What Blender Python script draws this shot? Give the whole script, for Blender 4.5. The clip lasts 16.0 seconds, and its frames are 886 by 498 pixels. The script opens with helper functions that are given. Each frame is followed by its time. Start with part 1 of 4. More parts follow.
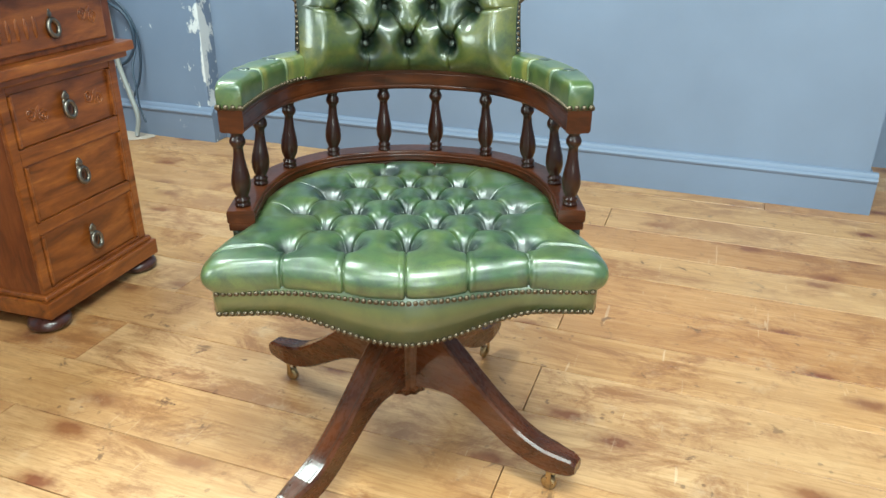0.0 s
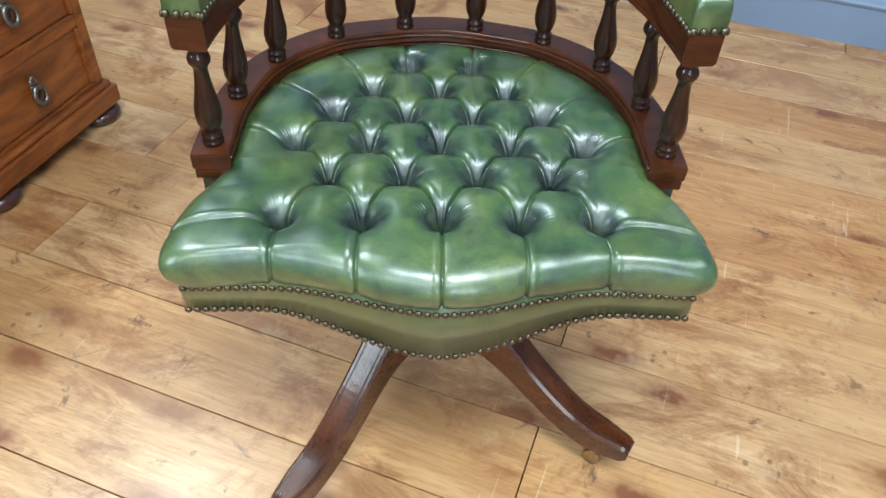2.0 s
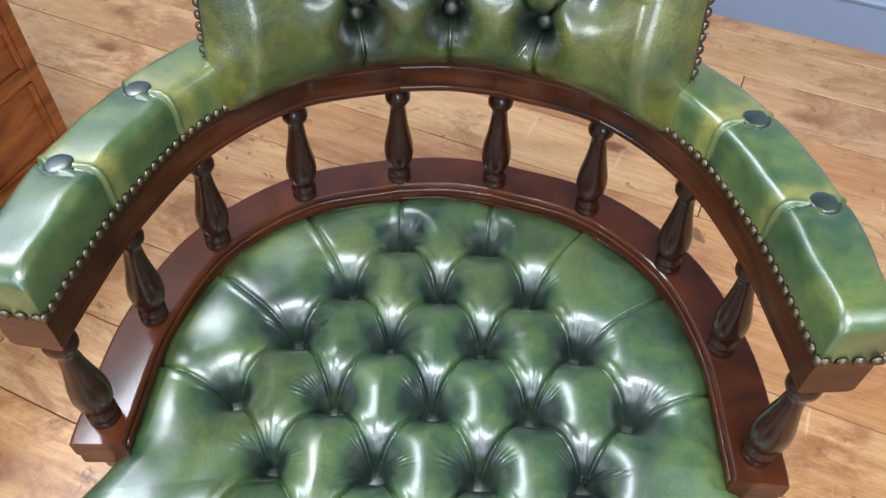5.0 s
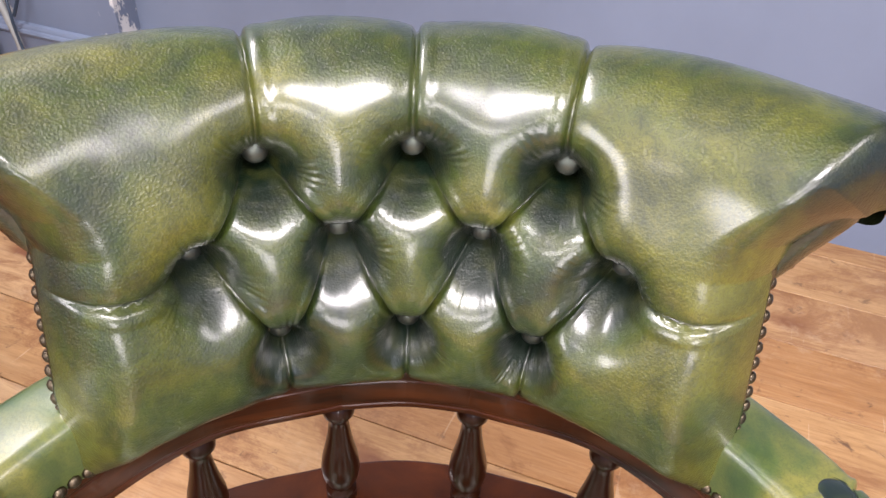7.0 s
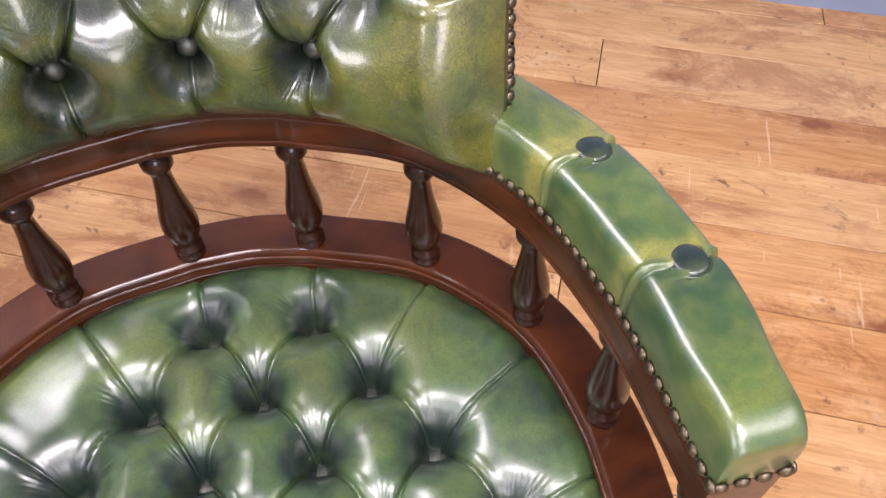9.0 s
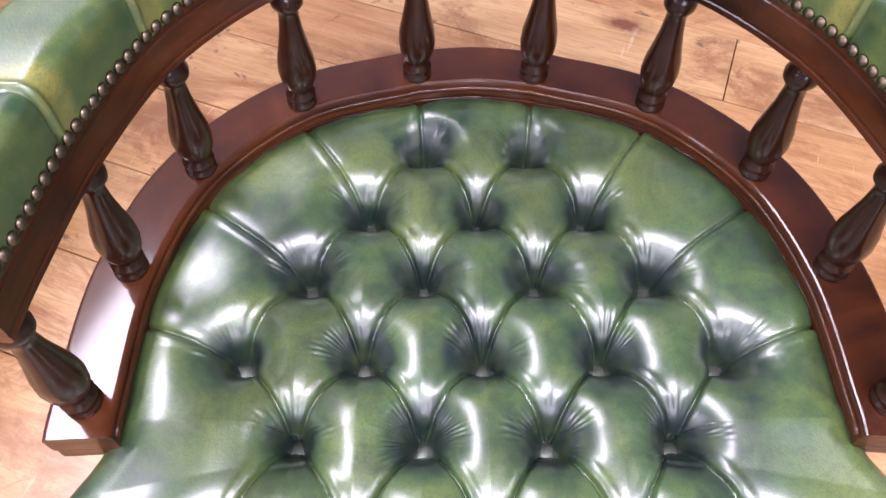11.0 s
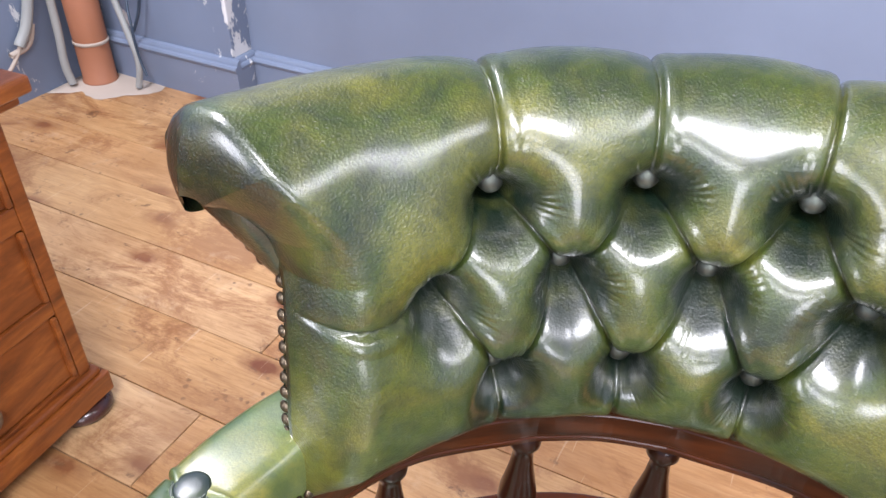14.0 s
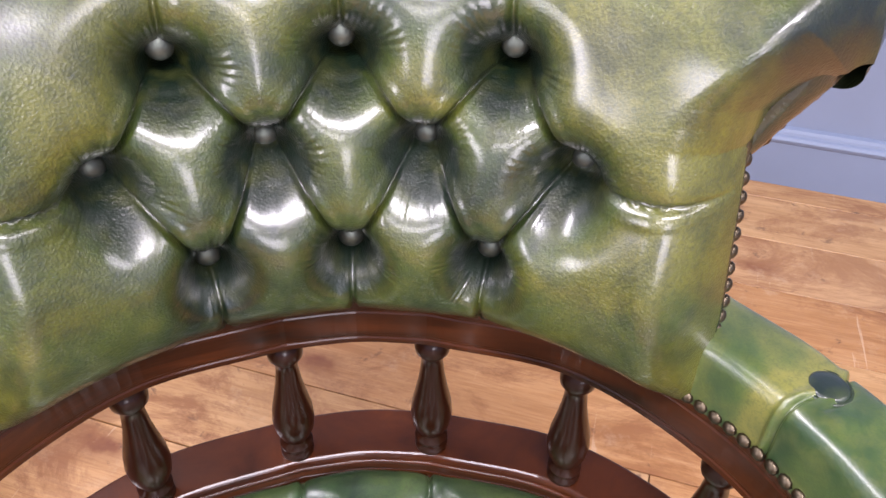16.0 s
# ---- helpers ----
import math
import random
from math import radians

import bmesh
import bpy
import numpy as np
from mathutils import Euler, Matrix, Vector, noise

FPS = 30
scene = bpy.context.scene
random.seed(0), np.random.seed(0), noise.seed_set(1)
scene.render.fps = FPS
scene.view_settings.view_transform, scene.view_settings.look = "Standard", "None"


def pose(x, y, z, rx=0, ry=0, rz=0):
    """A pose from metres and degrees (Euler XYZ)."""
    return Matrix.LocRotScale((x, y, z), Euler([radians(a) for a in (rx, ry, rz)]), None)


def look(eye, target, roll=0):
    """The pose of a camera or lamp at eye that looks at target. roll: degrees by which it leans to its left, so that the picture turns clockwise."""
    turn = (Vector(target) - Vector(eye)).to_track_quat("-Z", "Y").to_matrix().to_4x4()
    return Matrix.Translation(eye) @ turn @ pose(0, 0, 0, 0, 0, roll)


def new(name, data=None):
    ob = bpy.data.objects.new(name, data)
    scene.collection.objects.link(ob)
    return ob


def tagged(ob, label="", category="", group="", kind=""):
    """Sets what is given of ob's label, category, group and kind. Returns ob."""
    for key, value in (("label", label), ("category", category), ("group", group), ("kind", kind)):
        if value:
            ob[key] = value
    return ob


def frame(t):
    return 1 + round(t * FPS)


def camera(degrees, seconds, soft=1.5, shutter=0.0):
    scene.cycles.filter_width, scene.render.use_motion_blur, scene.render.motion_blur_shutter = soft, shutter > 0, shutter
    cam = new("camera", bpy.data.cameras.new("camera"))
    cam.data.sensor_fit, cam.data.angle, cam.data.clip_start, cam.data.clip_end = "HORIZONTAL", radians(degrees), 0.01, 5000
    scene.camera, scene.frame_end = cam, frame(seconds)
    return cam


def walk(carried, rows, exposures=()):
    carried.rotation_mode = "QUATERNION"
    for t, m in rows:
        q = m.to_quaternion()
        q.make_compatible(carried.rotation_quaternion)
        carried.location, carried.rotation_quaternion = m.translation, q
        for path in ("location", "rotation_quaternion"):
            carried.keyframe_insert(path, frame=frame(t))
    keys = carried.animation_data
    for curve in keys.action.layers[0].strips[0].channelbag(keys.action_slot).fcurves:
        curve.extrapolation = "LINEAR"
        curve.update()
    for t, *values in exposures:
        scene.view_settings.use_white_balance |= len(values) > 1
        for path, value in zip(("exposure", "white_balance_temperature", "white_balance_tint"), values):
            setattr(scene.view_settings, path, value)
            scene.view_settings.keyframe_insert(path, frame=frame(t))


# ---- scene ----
cam = camera(61.6, 16.0)
PATH = [
    (0, (0.025, -1.146, 0.924), (0.078, 0.666, 0.079), 0.5),
    (0.5, (0.070, -1.048, 0.928), (0.040, 0.710, -0.024), -0.5),
    (1, (0.059, -0.961, 0.931), (0.032, 0.595, -0.325), 1.6),
    (1.5, (0.008, -0.837, 0.957), (0.059, 0.661, -0.368), 3.5),
    (2, (-0.027, -0.744, 0.988), (0.045, 0.710, -0.383), 3.2),
    (2.5, (-0.009, -0.659, 0.985), (0.056, 0.752, -0.431), 3.1),
    (3, (0.023, -0.570, 0.985), (0.052, 0.744, -0.523), 3.7),
    (3.5, (0.038, -0.517, 0.991), (-0.011, 0.705, -0.592), 1.8),
    (4, (0.052, -0.493, 0.994), (-0.050, 0.680, -0.623), 1.0),
    (4.5, (0.048, -0.444, 1.011), (-0.042, 0.734, -0.603), 1.1),
    (5, (0.018, -0.319, 1.032), (-0.028, 0.990, -0.479), 1.5),
    (5.2, (-0.002, -0.269, 1.048), (-0.003, 1.088, -0.421), 2.2),
    (7.3, (0.011, -0.093, 1.015), (0.073, 1.494, -0.200), 3.4),
    (7.5, (0.041, -0.086, 1.024), (0.027, 1.417, -0.295), 2.3),
    (8, (0.085, -0.116, 1.008), (0.174, 1.261, -0.441), 2.8),
    (8.2, (0.102, -0.131, 1.003), (0.229, 1.211, -0.474), 2.0),
    (10.3, (0.061, -0.207, 0.940), (0.266, 0.914, -0.704), 0.6),
    (10.5, (0.036, -0.214, 0.944), (0.202, 0.877, -0.724), 0.5),
    (11, (-0.039, -0.219, 0.944), (-0.003, 0.857, -0.741), 1.7),
    (11.5, (-0.117, -0.226, 0.948), (-0.247, 0.886, -0.709), 1.9),
    (12, (-0.156, -0.237, 0.955), (-0.397, 0.902, -0.671), 2.2),
    (12.5, (-0.162, -0.228, 0.967), (-0.425, 1.023, -0.572), 4.1),
    (13, (-0.153, -0.174, 1.008), (-0.405, 1.281, -0.341), 2.1),
    (13.5, (-0.119, -0.123, 1.025), (-0.327, 1.467, -0.171), 2.1),
    (14, (-0.088, -0.099, 1.018), (-0.198, 1.500, -0.178), 1.7),
    (14.5, (-0.056, -0.097, 1.008), (-0.066, 1.509, -0.184), 1.0),
    (15, (-0.014, -0.102, 1.002), (0.076, 1.529, -0.153), 1.0),
    (15.5, (0.015, -0.102, 0.984), (0.161, 1.488, -0.221), 1.8),
    (16, (0.019, -0.097, 0.955), (0.175, 1.457, -0.295), 2.0),
]
walk(cam, [(t, look(eye, target, roll)) for t, eye, target, roll in PATH],
     [(0.0, 0.76, 5850, -12), (1.0, 0.58, 5650, -9), (2.0, 0.46, 5400, -4), (3.0, 0.42, 5050, -1), (4.0, 0.36, 5000, 1), (5.0, 0.62, 5600, 8), (8.0, 0.72, 6500, 24), (10.5, 0.92, 5950, 28), (11.5, 0.86, 5900, 32), (12.0, 0.76, 5850, 29), (13.0, 0.76, 5950, 26), (13.5, 1.00, 5900, 18), (14.5, 0.76, 6050, 19), (16.0, 0.74, 6150, 27)])

# ---- world and lights ----
ROOM = pose(0, 0, 0, 0, 0, -21.3)          # the room is turned against the chair
world = bpy.data.worlds.new("world")
scene.world = world
world.use_nodes = True
world.node_tree.nodes["Background"].inputs[0].default_value = (0.75, 0.85, 1.0, 1)
world.node_tree.nodes["Background"].inputs[1].default_value = 0.02


def area_lamp(name, m, sx, sy, power, colour):
    data = bpy.data.lights.new(name, "AREA")
    data.shape, data.size, data.size_y, data.energy, data.color = "RECTANGLE", sx, sy, power, colour
    ob = new(name, data)
    ob.matrix_world = m
    return ob


# ---- materials ----
def material(name, rough=0.5, metal=0.0, coat=0.0, coat_rough=0.1):
    m = bpy.data.materials.new(name)
    m.use_nodes = True
    b = m.node_tree.nodes["Principled BSDF"]
    b.inputs["Roughness"].default_value = rough
    b.inputs["Metallic"].default_value = metal
    b.inputs["Coat Weight"].default_value = coat
    b.inputs["Coat Roughness"].default_value = coat_rough
    return m, m.node_tree, b


def node(tree, kind, **values):
    n = tree.nodes.new(kind)
    for key, value in values.items():
        n.inputs[key.replace("_", " ")].default_value = value
    return n


def coords(tree, scale=(1, 1, 1), shift=None):
    tc = tree.nodes.new("ShaderNodeTexCoord")
    mp = tree.nodes.new("ShaderNodeMapping")
    mp.inputs["Scale"].default_value = scale
    tree.links.new(tc.outputs["Object"], mp.inputs["Vector"])
    if shift is not None:
        tree.links.new(shift, mp.inputs["Location"])
    return mp.outputs["Vector"]


def noise_tex(tree, vec, scale, detail=4.0, rough=0.55, distort=0.0):
    n = node(tree, "ShaderNodeTexNoise", Scale=scale, Detail=detail, Roughness=rough, Distortion=distort)
    tree.links.new(vec, n.inputs["Vector"])
    return n.outputs["Fac"]


def ramp(tree, fac, stops):
    r = tree.nodes.new("ShaderNodeValToRGB")
    e = r.color_ramp.elements
    while len(e) < len(stops):
        e.new(0.5)
    for el, (p, c) in zip(e, stops):
        el.position, el.color = p, (*c, 1) if len(c) == 3 else c
    tree.links.new(fac, r.inputs[0])
    return r.outputs[0]


def grey(v):
    return (v, v, v)


def mix(tree, fac, a, b, kind="MIX"):
    m = tree.nodes.new("ShaderNodeMix")
    m.data_type, m.blend_type = "RGBA", kind
    for sock, v in ((m.inputs[0], fac), (m.inputs[6], a), (m.inputs[7], b)):
        if hasattr(v, "is_output"):
            tree.links.new(v, sock)
        elif isinstance(v, (int, float)):
            sock.default_value = v
        else:
            sock.default_value = (*v, 1)
    return m.outputs[2]


def bump(tree, b, height, strength, distance):
    n = tree.nodes.new("ShaderNodeBump")
    n.inputs["Strength"].default_value, n.inputs["Distance"].default_value = strength, distance
    tree.links.new(height, n.inputs["Height"])
    tree.links.new(n.outputs["Normal"], b.inputs["Normal"])
    return n


def leather(name, dark, mid, light, rough=0.3, grain=0.2, dye_tone=False, coat=1.0, gloss=0.30):
    m, t, b = material(name, rough, coat=coat, coat_rough=gloss)
    v = coords(t)
    big, fine = noise_tex(t, v, 9, 5, 0.6, 0.6), noise_tex(t, v, 60, 4, 0.6)
    blotch = noise_tex(t, v, 22, 6, 0.7, 1.2)
    b.inputs["Specular IOR Level"].default_value = 0.45
    b.inputs["Coat IOR"].default_value = 1.62
    tone = big
    if dye_tone:
        # antique finish worn light on the crowns, with the button wells' shade coloured in
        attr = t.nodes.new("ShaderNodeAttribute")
        attr.attribute_name = "dye_tone"
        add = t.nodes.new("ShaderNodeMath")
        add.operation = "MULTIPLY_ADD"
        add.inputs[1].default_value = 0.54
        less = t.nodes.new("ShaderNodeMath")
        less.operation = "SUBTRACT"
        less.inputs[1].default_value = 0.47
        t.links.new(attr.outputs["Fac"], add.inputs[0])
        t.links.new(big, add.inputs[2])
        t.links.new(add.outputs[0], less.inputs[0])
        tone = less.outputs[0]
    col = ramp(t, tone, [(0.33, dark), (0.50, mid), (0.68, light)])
    col = mix(t, ramp(t, blotch, [(0.42, grey(0)), (0.68, grey(0.7))]), col, dark)
    col = mix(t, ramp(t, fine, [(0.45, grey(0)), (0.75, grey(0.3))]), col, light)
    t.links.new(col, b.inputs["Base Color"])
    r = ramp(t, blotch, [(0.3, grey(rough - 0.06)), (0.7, grey(rough + 0.1))])
    t.links.new(r, b.inputs["Roughness"])
    vo = node(t, "ShaderNodeTexVoronoi", Scale=640)
    t.links.new(v, vo.inputs["Vector"])
    wrinkle = noise_tex(t, v, 300, 3, 0.65, 2.0)
    h = mix(t, 0.55, vo.outputs["Distance"], wrinkle)
    bump(t, b, h, grain, 0.0012)
    col = mix(t, ramp(t, wrinkle, [(0.40, grey(0.35)), (0.52, grey(0))]), col, dark)
    t.links.new(col, b.inputs["Base Color"])
    return m


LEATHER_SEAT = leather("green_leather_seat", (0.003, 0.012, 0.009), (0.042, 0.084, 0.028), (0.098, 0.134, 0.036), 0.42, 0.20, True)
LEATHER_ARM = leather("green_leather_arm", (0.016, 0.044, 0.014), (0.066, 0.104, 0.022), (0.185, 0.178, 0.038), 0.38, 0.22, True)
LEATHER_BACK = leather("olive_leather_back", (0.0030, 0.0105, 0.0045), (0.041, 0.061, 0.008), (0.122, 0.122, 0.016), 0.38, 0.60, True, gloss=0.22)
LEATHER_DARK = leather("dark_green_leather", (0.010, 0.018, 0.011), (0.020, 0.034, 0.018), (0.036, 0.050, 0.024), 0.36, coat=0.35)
LEATHER_APRON = leather("olive_leather_apron", (0.034, 0.055, 0.018), (0.068, 0.083, 0.024), (0.110, 0.112, 0.034), 0.38)


def wood(name, dark, mid, light, rough, coat, stretch=(3, 30, 30), grain=7.0, per_object=False, spec=0.5, relief=0.08, streak=0.55, polish=0.09):
    m, t, b = material(name, rough, coat=coat, coat_rough=polish)
    b.inputs["Specular IOR Level"].default_value = spec
    v = coords(t, stretch)
    if per_object:
        oi = t.nodes.new("ShaderNodeObjectInfo")
        mul = t.nodes.new("ShaderNodeMath")
        mul.operation = "MULTIPLY"
        mul.inputs[1].default_value = 37.0
        t.links.new(oi.outputs["Random"], mul.inputs[0])
        v = coords(t, stretch, mul.outputs[0])
    a, f = noise_tex(t, v, grain * 0.3, 6, 0.6, 1.0), noise_tex(t, v, grain * 2, 4, 0.7, 0.3)
    col = ramp(t, a, [(0.3, dark), (0.52, mid), (0.75, light)])
    col = mix(t, ramp(t, f, [(0.4, grey(0)), (0.7, grey(streak))]), col, dark)
    t.links.new(col, b.inputs["Base Color"])
    t.links.new(ramp(t, f, [(0.3, grey(rough)), (0.8, grey(rough + 0.15))]), b.inputs["Roughness"])
    bump(t, b, f, relief, 0.001)
    return m


MAHOGANY = wood("dark_mahogany", (0.016, 0.0038, 0.0010), (0.048, 0.0116, 0.0027), (0.085, 0.0222, 0.0054), 0.34, 0.38, (4, 4, 25), 8, spec=0.14, relief=0.03, streak=0.22)
MAHOGANY_TURNED = wood("polished_mahogany", (0.007, 0.0018, 0.0007), (0.0205, 0.0050, 0.0015), (0.044, 0.0112, 0.0034), 0.28, 0.60, (5, 5, 3), 5, spec=0.14, relief=0.0, streak=0.2, polish=0.15)
MAHOGANY_LEG = wood("mahogany_leg", (0.026, 0.0062, 0.0016), (0.068, 0.0178, 0.0045), (0.105, 0.0300, 0.0080), 0.22, 0.6, (3, 9, 9), 7, spec=0.24, relief=0.02, streak=0.12)
DESK_WOOD = wood("red_brown_desk_wood", (0.075, 0.018, 0.0035), (0.205, 0.056, 0.0095), (0.330, 0.108, 0.020), 0.30, 0.22, (16, 3, 16), 5, streak=0.35)
DESK_DARK = wood("dark_desk_wood", (0.056, 0.013, 0.004), (0.155, 0.039, 0.009), (0.240, 0.071, 0.016), 0.34, 0.10, (16, 16, 3), 5, streak=0.35)
FOOT_WOOD = wood("dark_turned_foot", (0.020, 0.006, 0.005), (0.050, 0.016, 0.012), (0.090, 0.032, 0.022), 0.25, 0.5, (10, 10, 10), 6)


def metal(name, colour, rough):
    m, t, b = material(name, rough, 1.0)
    v = coords(t)
    n = noise_tex(t, v, 140, 3)
    t.links.new(mix(t, ramp(t, n, [(0.35, grey(0)), (0.7, grey(0.7))]), colour, tuple(c * 0.35 for c in colour)), b.inputs["Base Color"])
    t.links.new(ramp(t, n, [(0.3, grey(rough)), (0.8, grey(rough + 0.2))]), b.inputs["Roughness"])
    return m


BRASS_NAIL = metal("aged_brass", (0.15, 0.118, 0.080), 0.36)
BRASS = metal("brass", (0.46, 0.33, 0.17), 0.26)
COPPER = metal("worn_copper", (0.52, 0.24, 0.10), 0.34)
PEWTER = metal("dark_handle_metal", (0.27, 0.24, 0.20), 0.32)
STUD = metal("bronze_green_stud", (0.17, 0.19, 0.16), 0.42)


def floor_material():
    m, t, b = material("worn_pine_boards", 0.40, coat=0.12, coat_rough=0.24)
    b.inputs["Specular IOR Level"].default_value = 0.55
    oi = t.nodes.new("ShaderNodeObjectInfo")
    mul = t.nodes.new("ShaderNodeMath")
    mul.operation = "MULTIPLY"
    mul.inputs[1].default_value = 53.0
    t.links.new(oi.outputs["Random"], mul.inputs[0])
    grain_v = coords(t, (1.2, 16, 16), mul.outputs[0])
    spot_v = coords(t, (3.2, 6.5, 6.5), mul.outputs[0])
    plain = coords(t, (1, 1, 1), mul.outputs[0])
    g = noise_tex(t, grain_v, 2.2, 6, 0.62, 1.6)
    f = noise_tex(t, grain_v, 14, 4, 0.7)
    col = ramp(t, g, [(0.30, (0.240, 0.098, 0.024)), (0.48, (0.480, 0.264, 0.104)), (0.68, (0.625, 0.395, 0.190))])
    tone = ramp(t, oi.outputs["Random"], [(0.0, (0.315, 0.126, 0.038)), (0.3, (0.490, 0.300, 0.135)), (0.6, (0.420, 0.218, 0.086)), (0.8, (0.545, 0.365, 0.200)), (1.0, (0.365, 0.160, 0.052))])
    col = mix(t, 0.55, col, tone)
    col = mix(t, ramp(t, f, [(0.45, grey(0)), (0.72, grey(0.55))]), col, (0.21, 0.090, 0.026))
    # knots
    vo = node(t, "ShaderNodeTexVoronoi", Scale=1.0, Randomness=1.0)
    vo.voronoi_dimensions = "2D"
    t.links.new(spot_v, vo.inputs["Vector"])
    wob = noise_tex(t, plain, 40, 3)
    add = t.nodes.new("ShaderNodeMath")
    add.operation = "MULTIPLY_ADD"
    add.inputs[1].default_value = 0.16
    t.links.new(wob, add.inputs[0])
    t.links.new(vo.outputs["Distance"], add.inputs[2])
    keep = ramp(t, vo.outputs["Color"], [(0.44, grey(0)), (0.48, grey(1))])
    knot = ramp(t, add.outputs[0], [(0.14, grey(1)), (0.19, grey(0.55)), (0.30, grey(0))])
    fac = mix(t, 1.0, knot, keep, "MULTIPLY")
    col = mix(t, fac, col, (0.150, 0.042, 0.013))
    # dark specks, old stains and pale scuffs
    sp = node(t, "ShaderNodeTexVoronoi", Scale=26.0, Randomness=1.0)
    sp.voronoi_dimensions = "2D"
    t.links.new(plain, sp.inputs["Vector"])
    some = ramp(t, noise_tex(t, plain, 4.5, 3), [(0.56, grey(0)), (0.66, grey(1))])
    ragged = t.nodes.new("ShaderNodeMath")
    ragged.operation = "MULTIPLY_ADD"
    ragged.inputs[1].default_value = 0.42
    t.links.new(noise_tex(t, plain, 75, 4, 0.65), ragged.inputs[0])
    t.links.new(sp.outputs["Distance"], ragged.inputs[2])
    speck = mix(t, 1.0, ramp(t, ragged.outputs[0], [(0.27, grey(0.9)), (0.34, grey(0))]), some, "MULTIPLY")
    col = mix(t, speck, col, (0.10, 0.050, 0.026))
    scr = noise_tex(t, coords(t, (30, 1.6, 1), mul.outputs[0]), 3.0, 2, 0.5, 0.8)
    col = mix(t, ramp(t, scr, [(0.70, grey(0)), (0.73, grey(0.4))]), col, (0.66, 0.50, 0.34))
    st = noise_tex(t, coords(t, (0.7, 1.3, 1), mul.outputs[0]), 5.0, 10, 0.78, 0.6)
    col = mix(t, ramp(t, st, [(0.50, grey(0)), (0.605, grey(0.80))]), col, (0.200, 0.072, 0.022))
    blot = noise_tex(t, plain, 16, 6, 0.7, 0.5)
    col = mix(t, ramp(t, blot, [(0.61, grey(0)), (0.68, grey(0.8))]), col, (0.070, 0.028, 0.015))
    film = noise_tex(t, plain, 1.7, 4, 0.6, 0.4)
    col = mix(t, ramp(t, film, [(0.45, grey(0)), (0.66, grey(0.25))]), col, (0.50, 0.33, 0.18))
    warm = noise_tex(t, coords(t, (0.8, 2.2, 1), mul.outputs[0]), 2.3, 5, 0.65, 0.8)
    col = mix(t, ramp(t, warm, [(0.44, grey(0)), (0.68, grey(0.55))]), col, (0.27, 0.124, 0.042))
    sc = noise_tex(t, plain, 9, 7, 0.75)
    col = mix(t, ramp(t, sc, [(0.58, grey(0)), (0.74, grey(0.35))]), col, (0.60, 0.46, 0.30))
    t.links.new(col, b.inputs["Base Color"])
    t.links.new(ramp(t, sc, [(0.3, grey(0.30)), (0.7, grey(0.46))]), b.inputs["Roughness"])
    bump(t, b, f, 0.12, 0.0012)
    return m


FLOOR = floor_material()


def paint_material(name, base, peel, rough=0.5, corner=None):
    m, t, b = material(name, rough)
    v = coords(t)
    n, fine = noise_tex(t, v, 2.2, 5), noise_tex(t, v, 70, 3)
    col = ramp(t, n, [(0.3, tuple(c * 0.9 for c in base)), (0.7, tuple(c * 1.08 for c in base))])
    if peel:
        p = noise_tex(t, coords(t, (1.0, 1.0, 0.55)), 11, 9, 0.72, 0.4)
        if corner is not None:
            # more paint has come off along the outer corner
            tc, xyz = t.nodes.new("ShaderNodeTexCoord"), t.nodes.new("ShaderNodeSeparateXYZ")
            t.links.new(tc.outputs["Object"], xyz.inputs[0])
            near = node(t, "ShaderNodeMapRange")
            for k, value in enumerate((corner - 0.024, corner, 0.0, 0.13)):
                near.inputs[k + 1].default_value = value
            t.links.new(xyz.outputs["X"], near.inputs[0])
            more = t.nodes.new("ShaderNodeMath")
            t.links.new(p, more.inputs[0])
            t.links.new(near.outputs[0], more.inputs[1])
            p = more.outputs[0]
        fac = ramp(t, p, [(peel, grey(0)), (peel + 0.02, grey(1))])
        col = mix(t, fac, col, (0.62, 0.63, 0.64))
        bump(t, b, fac, 0.5, 0.002)
    else:
        bump(t, b, fine, 0.1, 0.001)
    t.links.new(col, b.inputs["Base Color"])
    t.links.new(ramp(t, n, [(0.3, grey(rough - 0.08)), (0.7, grey(rough + 0.1))]), b.inputs["Roughness"])
    return m


WALL = paint_material("blue_grey_wall_paint", (0.175, 0.215, 0.300), 0)
WALL_OLD = paint_material("peeling_blue_wall_paint", (0.160, 0.200, 0.285), 0.585)
WALL_PIER = paint_material("flaking_pier_paint", (0.160, 0.200, 0.285), 0.61, 0.5, -1.507)
SKIRT_OLD = paint_material("worn_skirting_paint", (0.170, 0.210, 0.295), 0.625, 0.4, -1.462)
SKIRT = paint_material("blue_skirting_paint", (0.165, 0.205, 0.290), 0, 0.52)
CEILING = paint_material("grey_ceiling_paint", (0.09, 0.09, 0.09), 0, 0.7)
TERRACOTTA = paint_material("terracotta_pipe", (0.36, 0.15, 0.08), 0, 0.55)
CABLE_GREY = paint_material("grey_cable", (0.30, 0.31, 0.30), 0, 0.5)
CABLE_BLUE = paint_material("dark_blue_cable", (0.03, 0.05, 0.08), 0, 0.4)
DUST = paint_material("pale_dust", (0.44, 0.37, 0.31), 0, 0.8)
WINDOW_PAINT = paint_material("white_window_paint", (0.70, 0.70, 0.68), 0, 0.4)
GLASS, glass_tree, glass_shader = material("window_glass", 0.02)
glass_shader.inputs["Transmission Weight"].default_value = 1.0
DARK = paint_material("dark_gap", (0.03, 0.018, 0.010), 0, 0.9)


